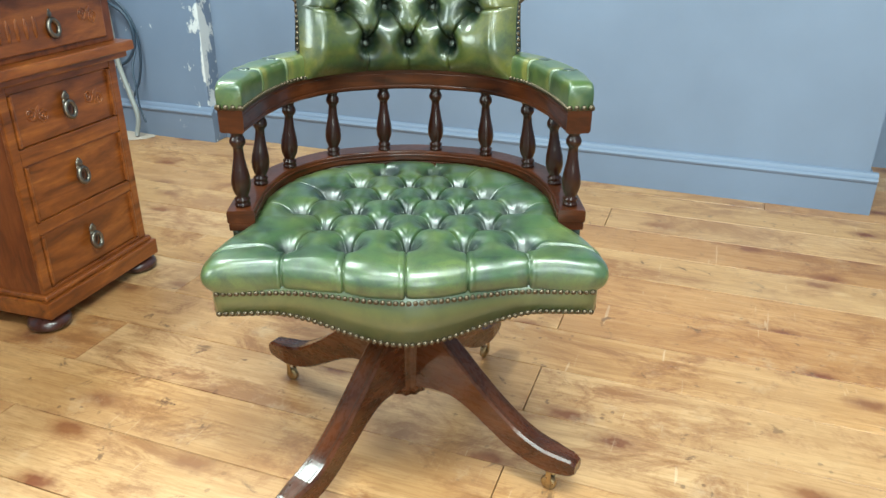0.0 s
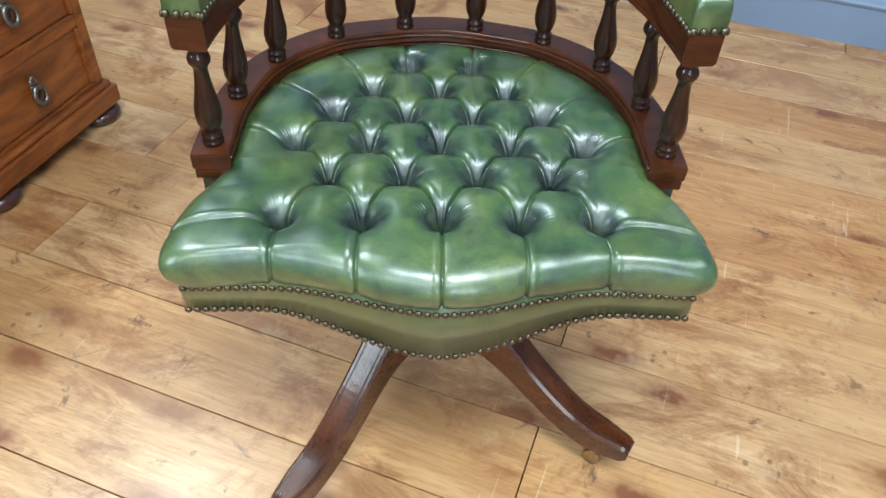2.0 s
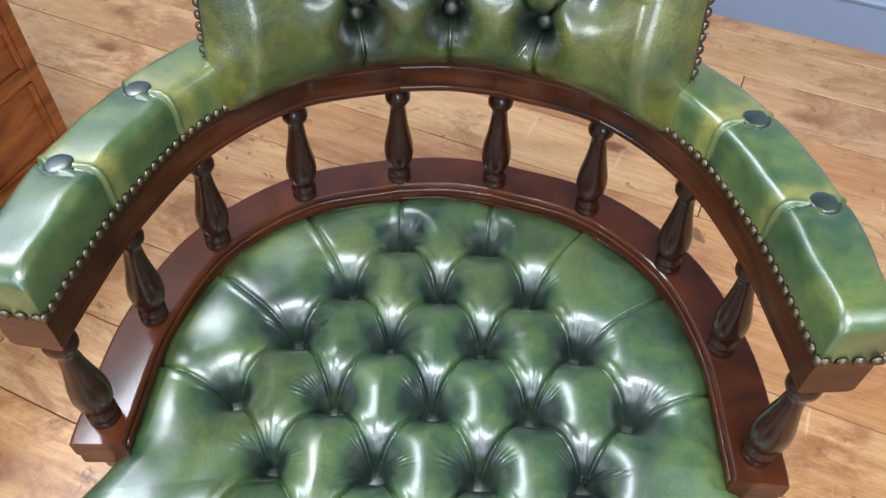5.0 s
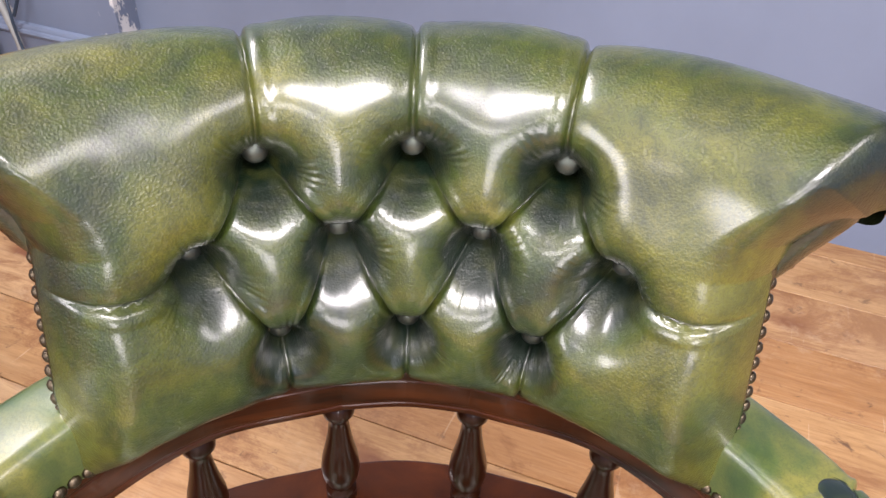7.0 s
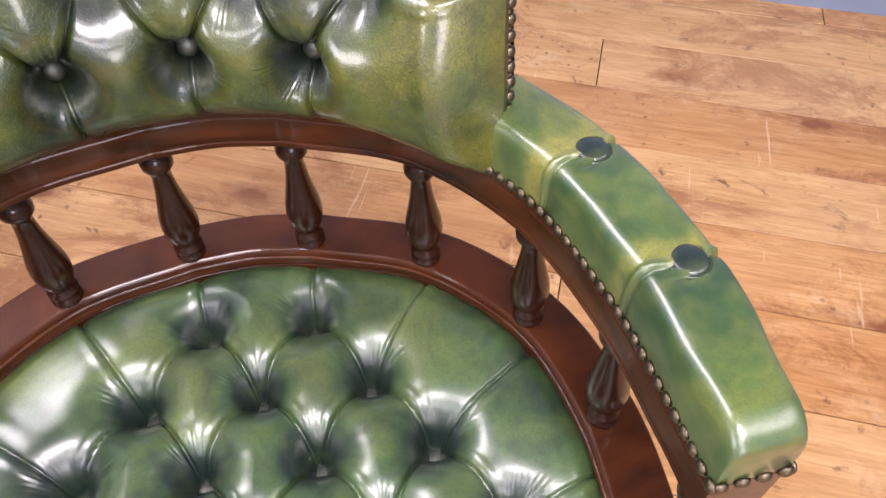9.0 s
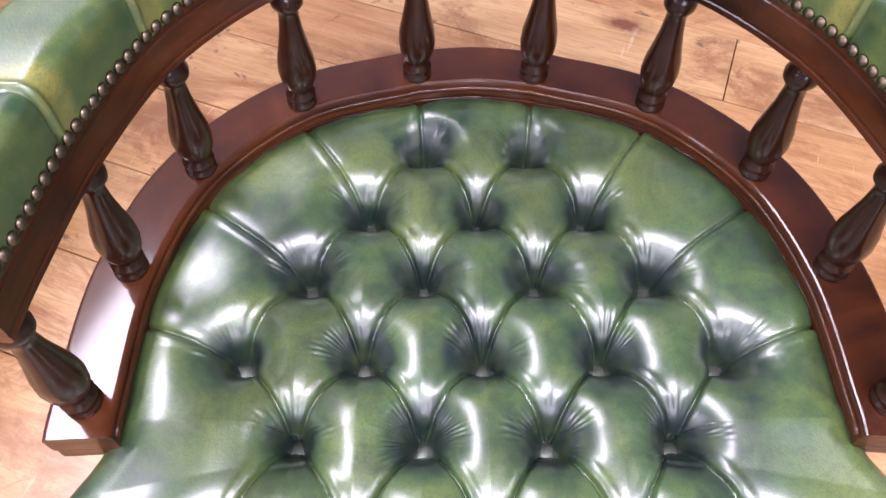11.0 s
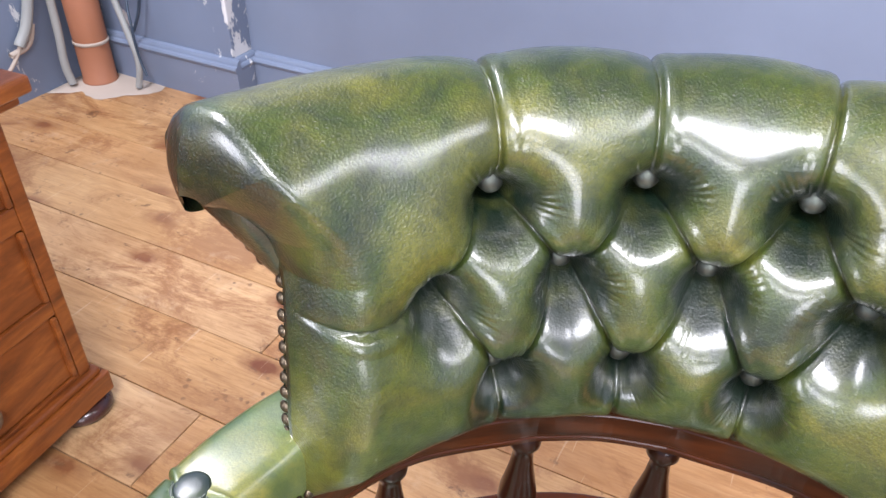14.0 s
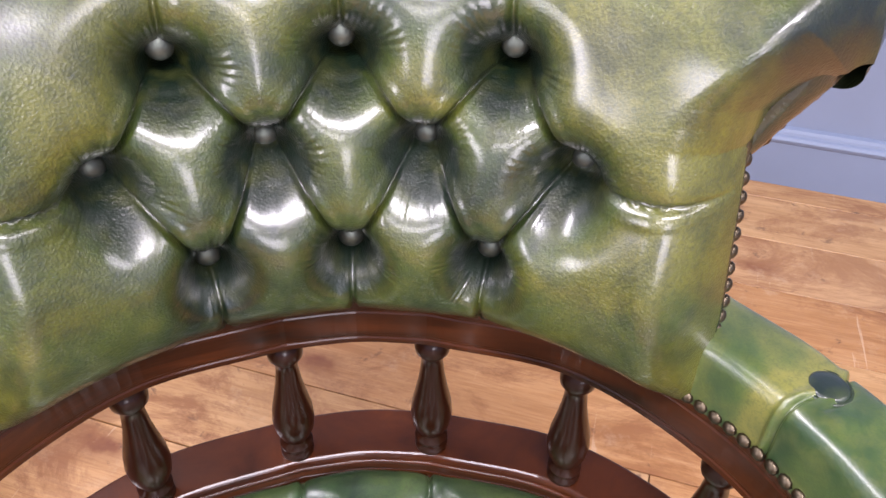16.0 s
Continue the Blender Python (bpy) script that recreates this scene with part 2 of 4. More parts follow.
# ---- mesh helpers ----
def mesh_object(name, verts, faces, mat, parent=None, label="", smooth=True, m=None):
    me = bpy.data.meshes.new(name)
    me.from_pydata([tuple(map(float, v)) for v in verts], [], [tuple(map(int, f)) for f in faces])
    me.validate()
    me.update()
    if smooth:
        me.polygons.foreach_set("use_smooth", [True] * len(me.polygons))
    me.materials.append(mat)
    ob = new(name, me)
    if parent is not None:
        ob.parent = parent
    if m is not None:
        ob.matrix_basis = m
    if label:
        tagged(ob, label)
    return ob


def part(name, bm, mat, parent, label="", smooth=False, m=None):
    me = bpy.data.meshes.new(name)
    bmesh.ops.recalc_face_normals(bm, faces=bm.faces)
    bm.to_mesh(me)
    bm.free()
    if smooth:
        me.polygons.foreach_set("use_smooth", [True] * len(me.polygons))
    me.materials.append(mat)
    ob = new(name, me)
    if parent is not None:
        ob.parent = parent
    if m is not None:
        ob.matrix_basis = m
    if label:
        tagged(ob, label)
    return ob


def shared(ob, m, parent=None):
    """One more object on the same mesh."""
    o = ob.copy()
    scene.collection.objects.link(o)
    o.parent = parent or ob.parent
    o.matrix_basis = m
    return o


def empty(name, m, label="", category="", group="", kind=""):
    e = new(name)
    e.matrix_basis = m
    e.empty_display_size = 0.05
    return tagged(e, label, category, group, kind)


def grid_faces(rows, cols, wrap=False):
    f = []
    for i in range(rows - 1):
        for j in range(cols if wrap else cols - 1):
            k = (j + 1) % cols
            f.append((i * cols + j, i * cols + k, (i + 1) * cols + k, (i + 1) * cols + j))
    return f


def lathe(profile, n=20):
    """Verts and faces of a turned body from (radius, height) pairs, closed at both ends."""
    v, f = [], []
    for r, z in profile:
        for k in range(n):
            a = 2 * math.pi * k / n
            v.append((r * math.cos(a), r * math.sin(a), z))
    f = grid_faces(len(profile), n, True)
    f.append(tuple(range(n))[::-1])
    f.append(tuple(range((len(profile) - 1) * n, len(profile) * n)))
    return v, f


def sweep(frames, profile, caps=True):
    """A closed profile of (out, up) pairs carried along frames of (place, out, up)."""
    v = []
    for p, o, u in frames:
        for a, b in profile:
            v.append(tuple(p + o * a + u * b))
    n = len(profile)
    f = grid_faces(len(frames), n, True)
    if caps:
        f.append(tuple(range(n))[::-1])
        f.append(tuple(range((len(frames) - 1) * n, len(frames) * n)))
    return v, f


def rounded(w0, w1, z0, z1, r, n=4):
    """A rectangle of (out, up) with rounded corners."""
    pts = []
    for cx, cz, a0 in ((w1 - r, z1 - r, 0), (w0 + r, z1 - r, 90), (w0 + r, z0 + r, 180), (w1 - r, z0 + r, 270)):
        for k in range(n + 1):
            a = radians(a0 + 90 * k / n)
            pts.append((cx + r * math.cos(a), cz + r * math.sin(a)))
    return pts


def box_bm(x0, y0, z0, x1, y1, z1, bevel=0.0, seg=2):
    bm = bmesh.new()
    bmesh.ops.create_cube(bm, size=1)
    bmesh.ops.scale(bm, vec=(x1 - x0, y1 - y0, z1 - z0), verts=bm.verts)
    bmesh.ops.translate(bm, vec=((x0 + x1) / 2, (y0 + y1) / 2, (z0 + z1) / 2), verts=bm.verts)
    if bevel:
        bmesh.ops.bevel(bm, geom=bm.edges[:], offset=bevel, segments=seg, affect="EDGES", profile=0.6)
    return bm


def dome(r, h, n=10, rings=4):
    prof = [(r * math.cos(math.pi / 2 * k / rings), h * math.sin(math.pi / 2 * k / rings)) for k in range(rings)] + [(0.0006, h)]
    return lathe(prof, n)


def aim(p, normal):
    """A pose at p whose z axis points along normal."""
    return Matrix.Translation(p) @ Vector(normal).to_track_quat("Z", "Y").to_matrix().to_4x4()


# ---- the swivel chair ----
chair = empty("swivel_armchair", pose(0, 0, 0),
              "green button-tufted leather swivel armchair with dark mahogany spindles", "armchair")
RING_TOP, RING_BOT, FRONT = 0.4875, 0.4545, -0.068
RAIL_YC, RAIL_BOT, RAIL_TOP = 0.012, 0.6085, 0.6465
# half plans of the ring's and the rail's centre lines, from the back to the front of an arm
RING_HALF = ((0.0, 0.2650), (0.052, 0.2598), (0.1510, 0.2255), (0.2250, 0.1510), (0.2570, 0.0560), (0.2603, -0.0438), (0.2592, FRONT))
FEET = ((0.050, 0.2500), (0.1450, 0.2175), (0.2168, 0.1470), (0.2510, 0.0558))
RAIL_HALF = ((0.0, 0.2570), (0.049, 0.2520), (0.1411, 0.2176), (0.2091, 0.1445), (0.2425, 0.058), (0.2560, -0.020), (0.2600, -0.0585))


def smooth_line(pts, n):
    """n places along a smooth line through pts."""
    p = np.array(pts, float)
    q = np.vstack([2 * p[0] - p[1], p, 2 * p[-1] - p[-2]])
    out = []
    for t in np.linspace(0, len(p) - 1 - 1e-9, n):
        i = int(t)
        u = t - i
        a0, a1, a2, a3 = q[i : i + 4]
        out.append(0.5 * (2 * a1 + (a2 - a0) * u + (2 * a0 - 5 * a1 + 4 * a2 - a3) * u * u + (3 * a1 - a0 - 3 * a2 + a3) * u**3))
    return np.array(out)


def horseshoe(half, inset=0.0, n=121, front=0.0):
    """Frames of (place, out, up) along a horseshoe open to the front, left arm to right arm, evenly spaced."""
    right = smooth_line(half[1:], 400)
    line = np.vstack([(right * (-1, 1))[::-1], smooth_line(((-half[1][0], half[1][1]), half[0], half[1]), 60)[1:-1], right])
    tan = np.gradient(line, axis=0)
    tan /= np.linalg.norm(tan, axis=1, keepdims=True)
    line = line - np.stack([-tan[:, 1], tan[:, 0]], 1) * inset
    run = np.r_[0, np.cumsum(np.linalg.norm(np.diff(line, axis=0), axis=1))]
    fr = []
    for d in np.linspace(front, run[-1] - front, n):
        x, y = np.interp(d, run, line[:, 0]), np.interp(d, run, line[:, 1])
        tx, ty = np.interp(d, run, tan[:, 0]), np.interp(d, run, tan[:, 1])
        fr.append((Vector((x, y, 0)), Vector((-ty, tx, 0)).normalized(), Vector((0, 0, 1))))
    return fr




def segment_distance(px, py, a, b):
    """Distance to the segment, and the signed distance across it."""
    ax, ay = a
    dx, dy = b[0] - ax, b[1] - ay
    ll = dx * dx + dy * dy
    t = np.clip(((px - ax) * dx + (py - ay) * dy) / ll, 0, 1)
    side = ((px - ax) * dy - (py - ay) * dx) / math.sqrt(ll)
    return np.hypot(px - ax - t * dx, py - ay - t * dy), side


def bowed(lines, n=4):
    """Pleats that leave the rear button level and drop steeply into the front one, as short chords."""
    out = []
    for a, b in lines:
        (x0, y0), (x1, y1) = (a, b) if a[1] > b[1] else (b, a)
        cx, cy = x0 + 0.62 * (x1 - x0), y0 + 0.34 * (y1 - y0)
        pts = [((1 - t) ** 2 * x0 + 2 * t * (1 - t) * cx + t * t * x1, (1 - t) ** 2 * y0 + 2 * t * (1 - t) * cy + t * t * y1) for t in (k / n for k in range(n + 1))]
        out += list(zip(pts, pts[1:]))
    return out


def tufting(px, py, buttons, creases, deep, wide, crease_deep, crease_wide, seed, fold=0.0034, gather=0.00052):
    """How far a padded surface is drawn in by its buttons and pleats."""
    rng = random.Random(seed)
    dc, lip = np.full(px.shape, 9.0), np.zeros(px.shape)
    for a, b in creases:
        d, s = segment_distance(px, py, a, b)
        if (b[1] - a[1]) * (b[0] - a[0]) < 0:
            s = -s
        near = np.abs(d - np.abs(s)) < 1e-4
        band = 1 / (1 + np.exp(-(s - 0.0012) / 0.0004)) / (1 + np.exp((s - 0.0085) / 0.0011))
        lip = np.maximum(lip, np.where(near, band, 0))
        dc = np.minimum(dc, d)
    out = crease_deep * np.exp(-dc / crease_wide) + fold * np.exp(-((dc / 0.0013) ** 2)) - 0.0016 * lip
    for bx, by in buttons:
        d = np.hypot(px - bx, py - by)
        ang = np.arctan2(py - by, px - bx)
        n, ph = rng.choice((27, 31, 35)), rng.uniform(0, 6.28)
        out = out + deep * (0.40 * np.exp(-((d / (wide * 1.50)) ** 2)) + 0.60 * np.exp(-((d / (wide * 0.62)) ** 1.5)))
        # gathers run out from the button, longest behind it
        some = np.clip(0.40 + 0.5 * np.sin(ang) + 0.5 * np.sin(2 * ang + 3 * ph) + 0.4 * np.sin(5 * ang + ph), 0, 1)
        lines = np.sin(n * ang + ph + 70 * d) * np.sin((n - 14) * ang + 2 * ph) + 0.6 * np.sin((n + 9) * ang + 5 * ph - 90 * d)
        reach = 0.0185 + 0.005 * np.sin(3 * ang + ph)
        out = out + gather * some * lines * np.exp(-(((d - reach) / 0.0085) ** 2))
    return out


def rub_and_shade(ob, px, py, buttons, wide, edge=None):
    """Keep with the mesh the dye's wear, with shade coloured in towards the buttons."""
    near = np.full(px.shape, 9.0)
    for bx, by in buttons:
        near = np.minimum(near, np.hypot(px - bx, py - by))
    # 1 on the worn crowns, 0 in the button wells for their shade
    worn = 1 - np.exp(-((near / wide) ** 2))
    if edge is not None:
        worn = worn * (1 - 0.62 * np.exp(-((edge / 0.015) ** 2)))      # shade of the rolled ends, coloured in dark towards the edge
    layer = ob.data.attributes.new("dye_tone", "FLOAT", "POINT")
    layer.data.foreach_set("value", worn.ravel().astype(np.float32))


def normals_of(P):
    du = np.gradient(P, axis=1)
    dv = np.gradient(P, axis=0)
    n = np.cross(du, dv)
    return n / np.maximum(np.linalg.norm(n, axis=2, keepdims=True), 1e-12)


# seat cushion
SP = 0.0875
SEAT_ROWS = ((-0.134, (-2, -1, 0, 1, 2)), (-0.058, (-1.5, -0.5, 0.5, 1.5)), (0.002, (-2, -1, 0, 1, 2)),
             (0.068, (-1.5, -0.5, 0.5, 1.5)), (0.128, (-1, 0, 1)), (0.192, (-0.5, 0.5)))
seat_buttons = [(k * SP, y) for y, ks in SEAT_ROWS for k in ks]
seat_creases = []
for (y0, k0), (y1, k1) in zip(SEAT_ROWS, SEAT_ROWS[1:]):
    seat_creases += [((a * SP, y0), (b * SP, y1)) for a in k0 for b in k1 if abs(a - b) < 0.6]
seat_pleats = []
seat_pleats += [((k * SP, -0.135), (k * SP * 1.03, -0.30)) for k in (-2, -1, 0, 1, 2)]
for sx in (-1, 1):
    seat_pleats += [((sx * 0.175, -0.135), (sx * 0.32, -0.160)), ((sx * 0.175, 0.002), (sx * 0.27, 0.030)),
                     ((sx * 0.131, 0.068), (sx * 0.22, 0.130)), ((sx * 0.0875, 0.128), (sx * 0.155, 0.225)),
                     ((sx * 0.0438, 0.192), (sx * 0.052, 0.27))]


def seat_outline():
    """The cushion's plan, as angles and radii about (0, -0.05)."""
    pts = [(p.x, p.y) for p, _, _ in horseshoe(RING_HALF, 0.0205, 241) if p.x >= -1e-6 and p.y > -0.022]
    side = [(0.238, -0.030), (0.242, -0.055), (0.256, -0.080), (0.270, -0.106), (0.279, -0.136), (0.283, -0.165), (0.283, -0.188), (0.276, -0.203)]
    pts += side
    for k in range(1, 41):
        x = 0.270 * (1 - k / 40)
        pts.append((x, -0.206 - 0.031 * 0.5 * (1 + math.cos(math.pi * min(1, x / 0.19))) + 0.004 * math.sin(math.pi * x / 0.27)))
    pts = np.array(pts)
    pts = np.vstack([pts, pts[-2::-1] * (-1, 1)])
    ang = np.unwrap(np.arctan2(pts[:, 0], pts[:, 1] + 0.05))
    return ang, np.hypot(pts[:, 0], pts[:, 1] + 0.05)


SEAT_ANG, SEAT_RAD = seat_outline()


def seat_radius(a):
    return np.interp(a, SEAT_ANG, SEAT_RAD)


def build_seat_cushion():
    na, ns, nr = 1400, 195, 40
    ang = np.linspace(SEAT_ANG[0], SEAT_ANG[-1], na + 1)[:-1]
    R = seat_radius(ang)
    k = 9
    R = np.convolve(np.r_[R[-k:], R, R[:k]], np.ones(2 * k + 1) / (2 * k + 1), "valid")
    roll = 0.030
    x0 = np.sin(ang)
    y0 = np.cos(ang)
    under_ring = np.clip((R * y0 - 0.05 + 0.10) / 0.05, 0, 1)
    wide = np.clip((np.abs(R * x0) - 0.20) / 0.06, 0, 1)
    rows = []
    for i in range(ns):
        s = (i + 0.02) / (ns - 1)
        r = s * (R - roll)
        dome_z = 0.4715 - 0.006 * s * s * (1 - under_ring)
        rows.append(np.stack([r * x0, r * y0 - 0.05, dome_z], -1))
    for i in range(1, nr + 1):
        a = radians(90 - 150 * i / nr)
        r = R - roll + (roll + 0.003 + 0.010 * wide) * math.cos(a) * (1 - under_ring) + (roll + 0.006) * math.sin(math.pi / 2 * i / nr) * under_ring
        fall = 0.029 * (1 - math.sin(a))
        z = 0.4655 + 0.006 * under_ring - fall * (1 - under_ring) - 0.016 * (i / nr) ** 2 * under_ring
        rows.append(np.stack([r * x0, r * y0 - 0.05, z], -1))
    P = np.array(rows)
    wrapped = np.concatenate([P[:, -1:], P, P[:, :1]], 1)
    N = normals_of(wrapped)[:, 1:-1]
    if N[5, 0, 2] < 0:
        N = -N
    flat = P.copy()
    d = tufting(P[..., 0], P[..., 1], seat_buttons, bowed(seat_creases), 0.044, 0.0170, 0.0080, 0.0125, 4, 0.0042)
    d = d + tufting(P[..., 0], P[..., 1], (), seat_pleats, 0, 1, 0.0036, 0.0090, 5, 0.0026)
    lump = np.array([0.0014 * noise.noise(Vector((p[0] * 28, p[1] * 28, 3.1))) for p in P.reshape(-1, 3)]).reshape(d.shape)
    fade = np.r_[np.ones(ns + nr - 8), np.linspace(1, 0, 8)][:, None]
    P = P - N * (d * fade + lump * fade)[..., None]
    v = P.reshape(-1, 3).tolist()
    n = len(v)
    f = grid_faces(ns + nr, na, True)
    f.append(tuple(range(na)))
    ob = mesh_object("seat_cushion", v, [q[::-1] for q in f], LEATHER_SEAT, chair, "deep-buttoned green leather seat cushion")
    rub_and_shade(ob, flat[..., 0], flat[..., 1], seat_buttons, 0.021)
    return ob


cushion = build_seat_cushion()
bv, bf = lathe(((0.003, -0.016), (0.004, -0.003), (0.0068, -0.001), (0.0080, 0.0012), (0.0078, 0.0032), (0.0058, 0.0046), (0.0030, 0.0052), (0.0006, 0.0054)), 18)
first = None
for bx, by in seat_buttons:
    m = pose(bx, by, 0.4225)
    if first is None:
        first = mesh_object("button", bv, bf, STUD, cushion, "small round leather-covered button", m=m)
    else:
        shared(first, m)


# leather-covered seat rail with its shaped front
def build_seat_rail():
    n = 320
    ang = np.linspace(SEAT_ANG[0], SEAT_ANG[-1], n + 1)[:-1]
    R = seat_radius(ang) - 0.002
    top, v = 0.4190, []
    x, y = R * np.sin(ang), R * np.cos(ang) - 0.05
    front = np.clip((-y - 0.19) / 0.015, 0, 1)
    drop = 0.036 * 0.5 * (1 + np.cos(np.pi * np.clip(np.abs(x) / 0.205, 0, 1))) ** 0.85
    bot = 0.3785 - drop * front
    for zz, rr in ((top + 0.012, -0.012), (top, 0.0), (None, 0.0), (None, -0.020)):
        for j in range(n):
            q = (R[j] + rr) / R[j]
            z = zz if zz is not None else bot[j]
            v.append((x[j] * q, (y[j] + 0.05) * q - 0.05, z))
    f = grid_faces(4, n, True)
    f.append(tuple(range(3 * n, 4 * n)))
    rail = mesh_object("seat_rail", v, f, LEATHER_APRON, chair, "olive leather seat apron with serpentine lower edge")
    return rail


seat_rail = build_seat_rail()
nv, nf = dome(0.0043, 0.0032, 9, 3)
nail_first = []


def put_nail(p, normal, parent):
    m = aim(p, normal)
    if not nail_first:
        nail_first.append(mesh_object("nail", nv, nf, BRASS_NAIL, parent, m=m))
    else:
        shared(nail_first[0], m, parent)


def nails_along(pts, normals, parent, pitch):
    """Nails at an even pitch along a polyline."""
    pts = [Vector(p) for p in pts]
    lengths = [0.0]
    for a, b in zip(pts, pts[1:]):
        lengths.append(lengths[-1] + (b - a).length)
    count = int(lengths[-1] / pitch)
    for k in range(count + 1):
        s = lengths[-1] * k / max(count, 1)
        i = min(max(np.searchsorted(lengths, s) - 1, 0), len(pts) - 2)
        t = (s - lengths[i]) / max(lengths[i + 1] - lengths[i], 1e-9)
        put_nail(pts[i].lerp(pts[i + 1], t), Vector(normals[i]).lerp(Vector(normals[i + 1]), t), parent)


def apron_point(x, top):
    ys = -0.206 - 0.031 * 0.5 * (1 + math.cos(math.pi * min(1, abs(x) / 0.19))) + 0.004 * math.sin(math.pi * abs(x) / 0.27)
    ys += 0.0015
    if top:
        z = 0.4150
    else:
        z = 0.3825 - 0.036 * (0.5 * (1 + math.cos(math.pi * min(1, abs(x) / 0.205)))) ** 0.85
    return Vector((x, ys, z))


xs = [-0.270 + 0.540 * k / 120 for k in range(121)]
for top in (True, False):
    pts = [apron_point(x, top) for x in xs]
    nrm = []
    for i in range(len(pts)):
        t = pts[min(i + 1, 120)] - pts[max(i - 1, 0)]
        nrm.append(Vector((t.y, -t.x, 0)).normalized())
    nails_along([p + q * 0.0005 for p, q in zip(pts, nrm)], nrm, seat_rail, 0.0092)
for sx in (-1, 1):
    for z in (0.4150, 0.3825):
        side = [Vector((sx * x, y, z)) for x, y in ((0.2775, -0.188), (0.2785, -0.168), (0.2735, -0.138), (0.2625, -0.108), (0.2490, -0.080))]
        nails_along(side, [Vector((sx, 0.3, 0))] * 5, seat_rail, 0.0105)

# wooden ring under the spindles, in two glued layers
fr = horseshoe(RING_HALF)
prof = rounded(-0.0215, 0.0215, RING_BOT + 0.012, RING_TOP, 0.0035)
v, f = sweep(fr, prof)
ring = mesh_object("seat_ring", v, f, MAHOGANY, chair, "dark polished mahogany horseshoe ring", smooth=False)
v, f = sweep(fr, rounded(-0.0195, 0.0195, RING_BOT, RING_BOT + 0.0115, 0.002))
mesh_object("ring_layer", v, f, MAHOGANY, ring, smooth=False)
v, f = sweep(horseshoe(RING_HALF, 0.0220, 121, 0.003), rounded(-0.0018, 0.0018, RING_TOP - 0.0105, RING_TOP - 0.0065, 0.0015, 2))
mesh_object("bead", v, f, MAHOGANY, ring)
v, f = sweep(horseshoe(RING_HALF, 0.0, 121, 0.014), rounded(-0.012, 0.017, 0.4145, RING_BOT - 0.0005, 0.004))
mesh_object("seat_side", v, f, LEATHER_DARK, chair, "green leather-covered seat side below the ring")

# spindles
SPINDLE = ((0.0105, 0.0), (0.0120, 0.002), (0.0120, 0.006), (0.0098, 0.008), (0.0118, 0.011), (0.0120, 0.014), (0.0085, 0.017),
           (0.0105, 0.021), (0.0138, 0.030), (0.0150, 0.040), (0.0140, 0.052), (0.0112, 0.066), (0.0088, 0.080), (0.0076, 0.092),
           (0.0074, 0.098), (0.0092, 0.101), (0.0118, 0.105), (0.0122, 0.110), (0.0104, 0.115), (0.0085, 0.118), (0.0098, 0.121), (0.0100, 0.126))
sv, sf = lathe(SPINDLE, 40)
spindle = None
for sx in (-1, 1):
    feet = [(sx * a, b, sx * c, d) for (a, b), (c, d) in zip(FEET, RAIL_HALF[1:5])]
    feet.append((sx * 0.2595, -0.0440, sx * 0.2572, -0.0430))
    for x0, y0, x1, y1 in feet:
        axis = Vector((x1 - x0, y1 - y0, RAIL_BOT - RING_TOP))
        m = aim((x0, y0, RING_TOP - 0.001), axis) @ Matrix.Diagonal((1, 1, axis.length / 0.124, 1))
        spindle = mesh_object("spindle", sv, sf, MAHOGANY_TURNED, chair, m=m) if spindle is None else shared(spindle, m, chair)

# arm rail
rail_frames = horseshoe(RAIL_HALF)
prof = [(-0.019, RAIL_BOT + 0.003), (-0.016, RAIL_BOT), (0.016, RAIL_BOT), (0.019, RAIL_BOT + 0.003), (0.019, RAIL_TOP - 0.002), (0.017, RAIL_TOP),
        (-0.017, RAIL_TOP), (-0.019, RAIL_TOP - 0.002), (-0.019, RAIL_TOP - 0.0065), (-0.0185, RAIL_TOP - 0.0075), (-0.0185, RAIL_TOP - 0.009), (-0.019, RAIL_TOP - 0.010),
        (-0.019, RAIL_BOT + 0.0100), (-0.0185, RAIL_BOT + 0.0090), (-0.0185, RAIL_BOT + 0.0075), (-0.019, RAIL_BOT + 0.0065)]
v, f = sweep(rail_frames, prof)
arm_rail = mesh_object("arm_rail", v, f, MAHOGANY, chair, "curved mahogany arm and back rail", smooth=False)

# padded arms
ARM_BACK = 47.0
arm_button = []


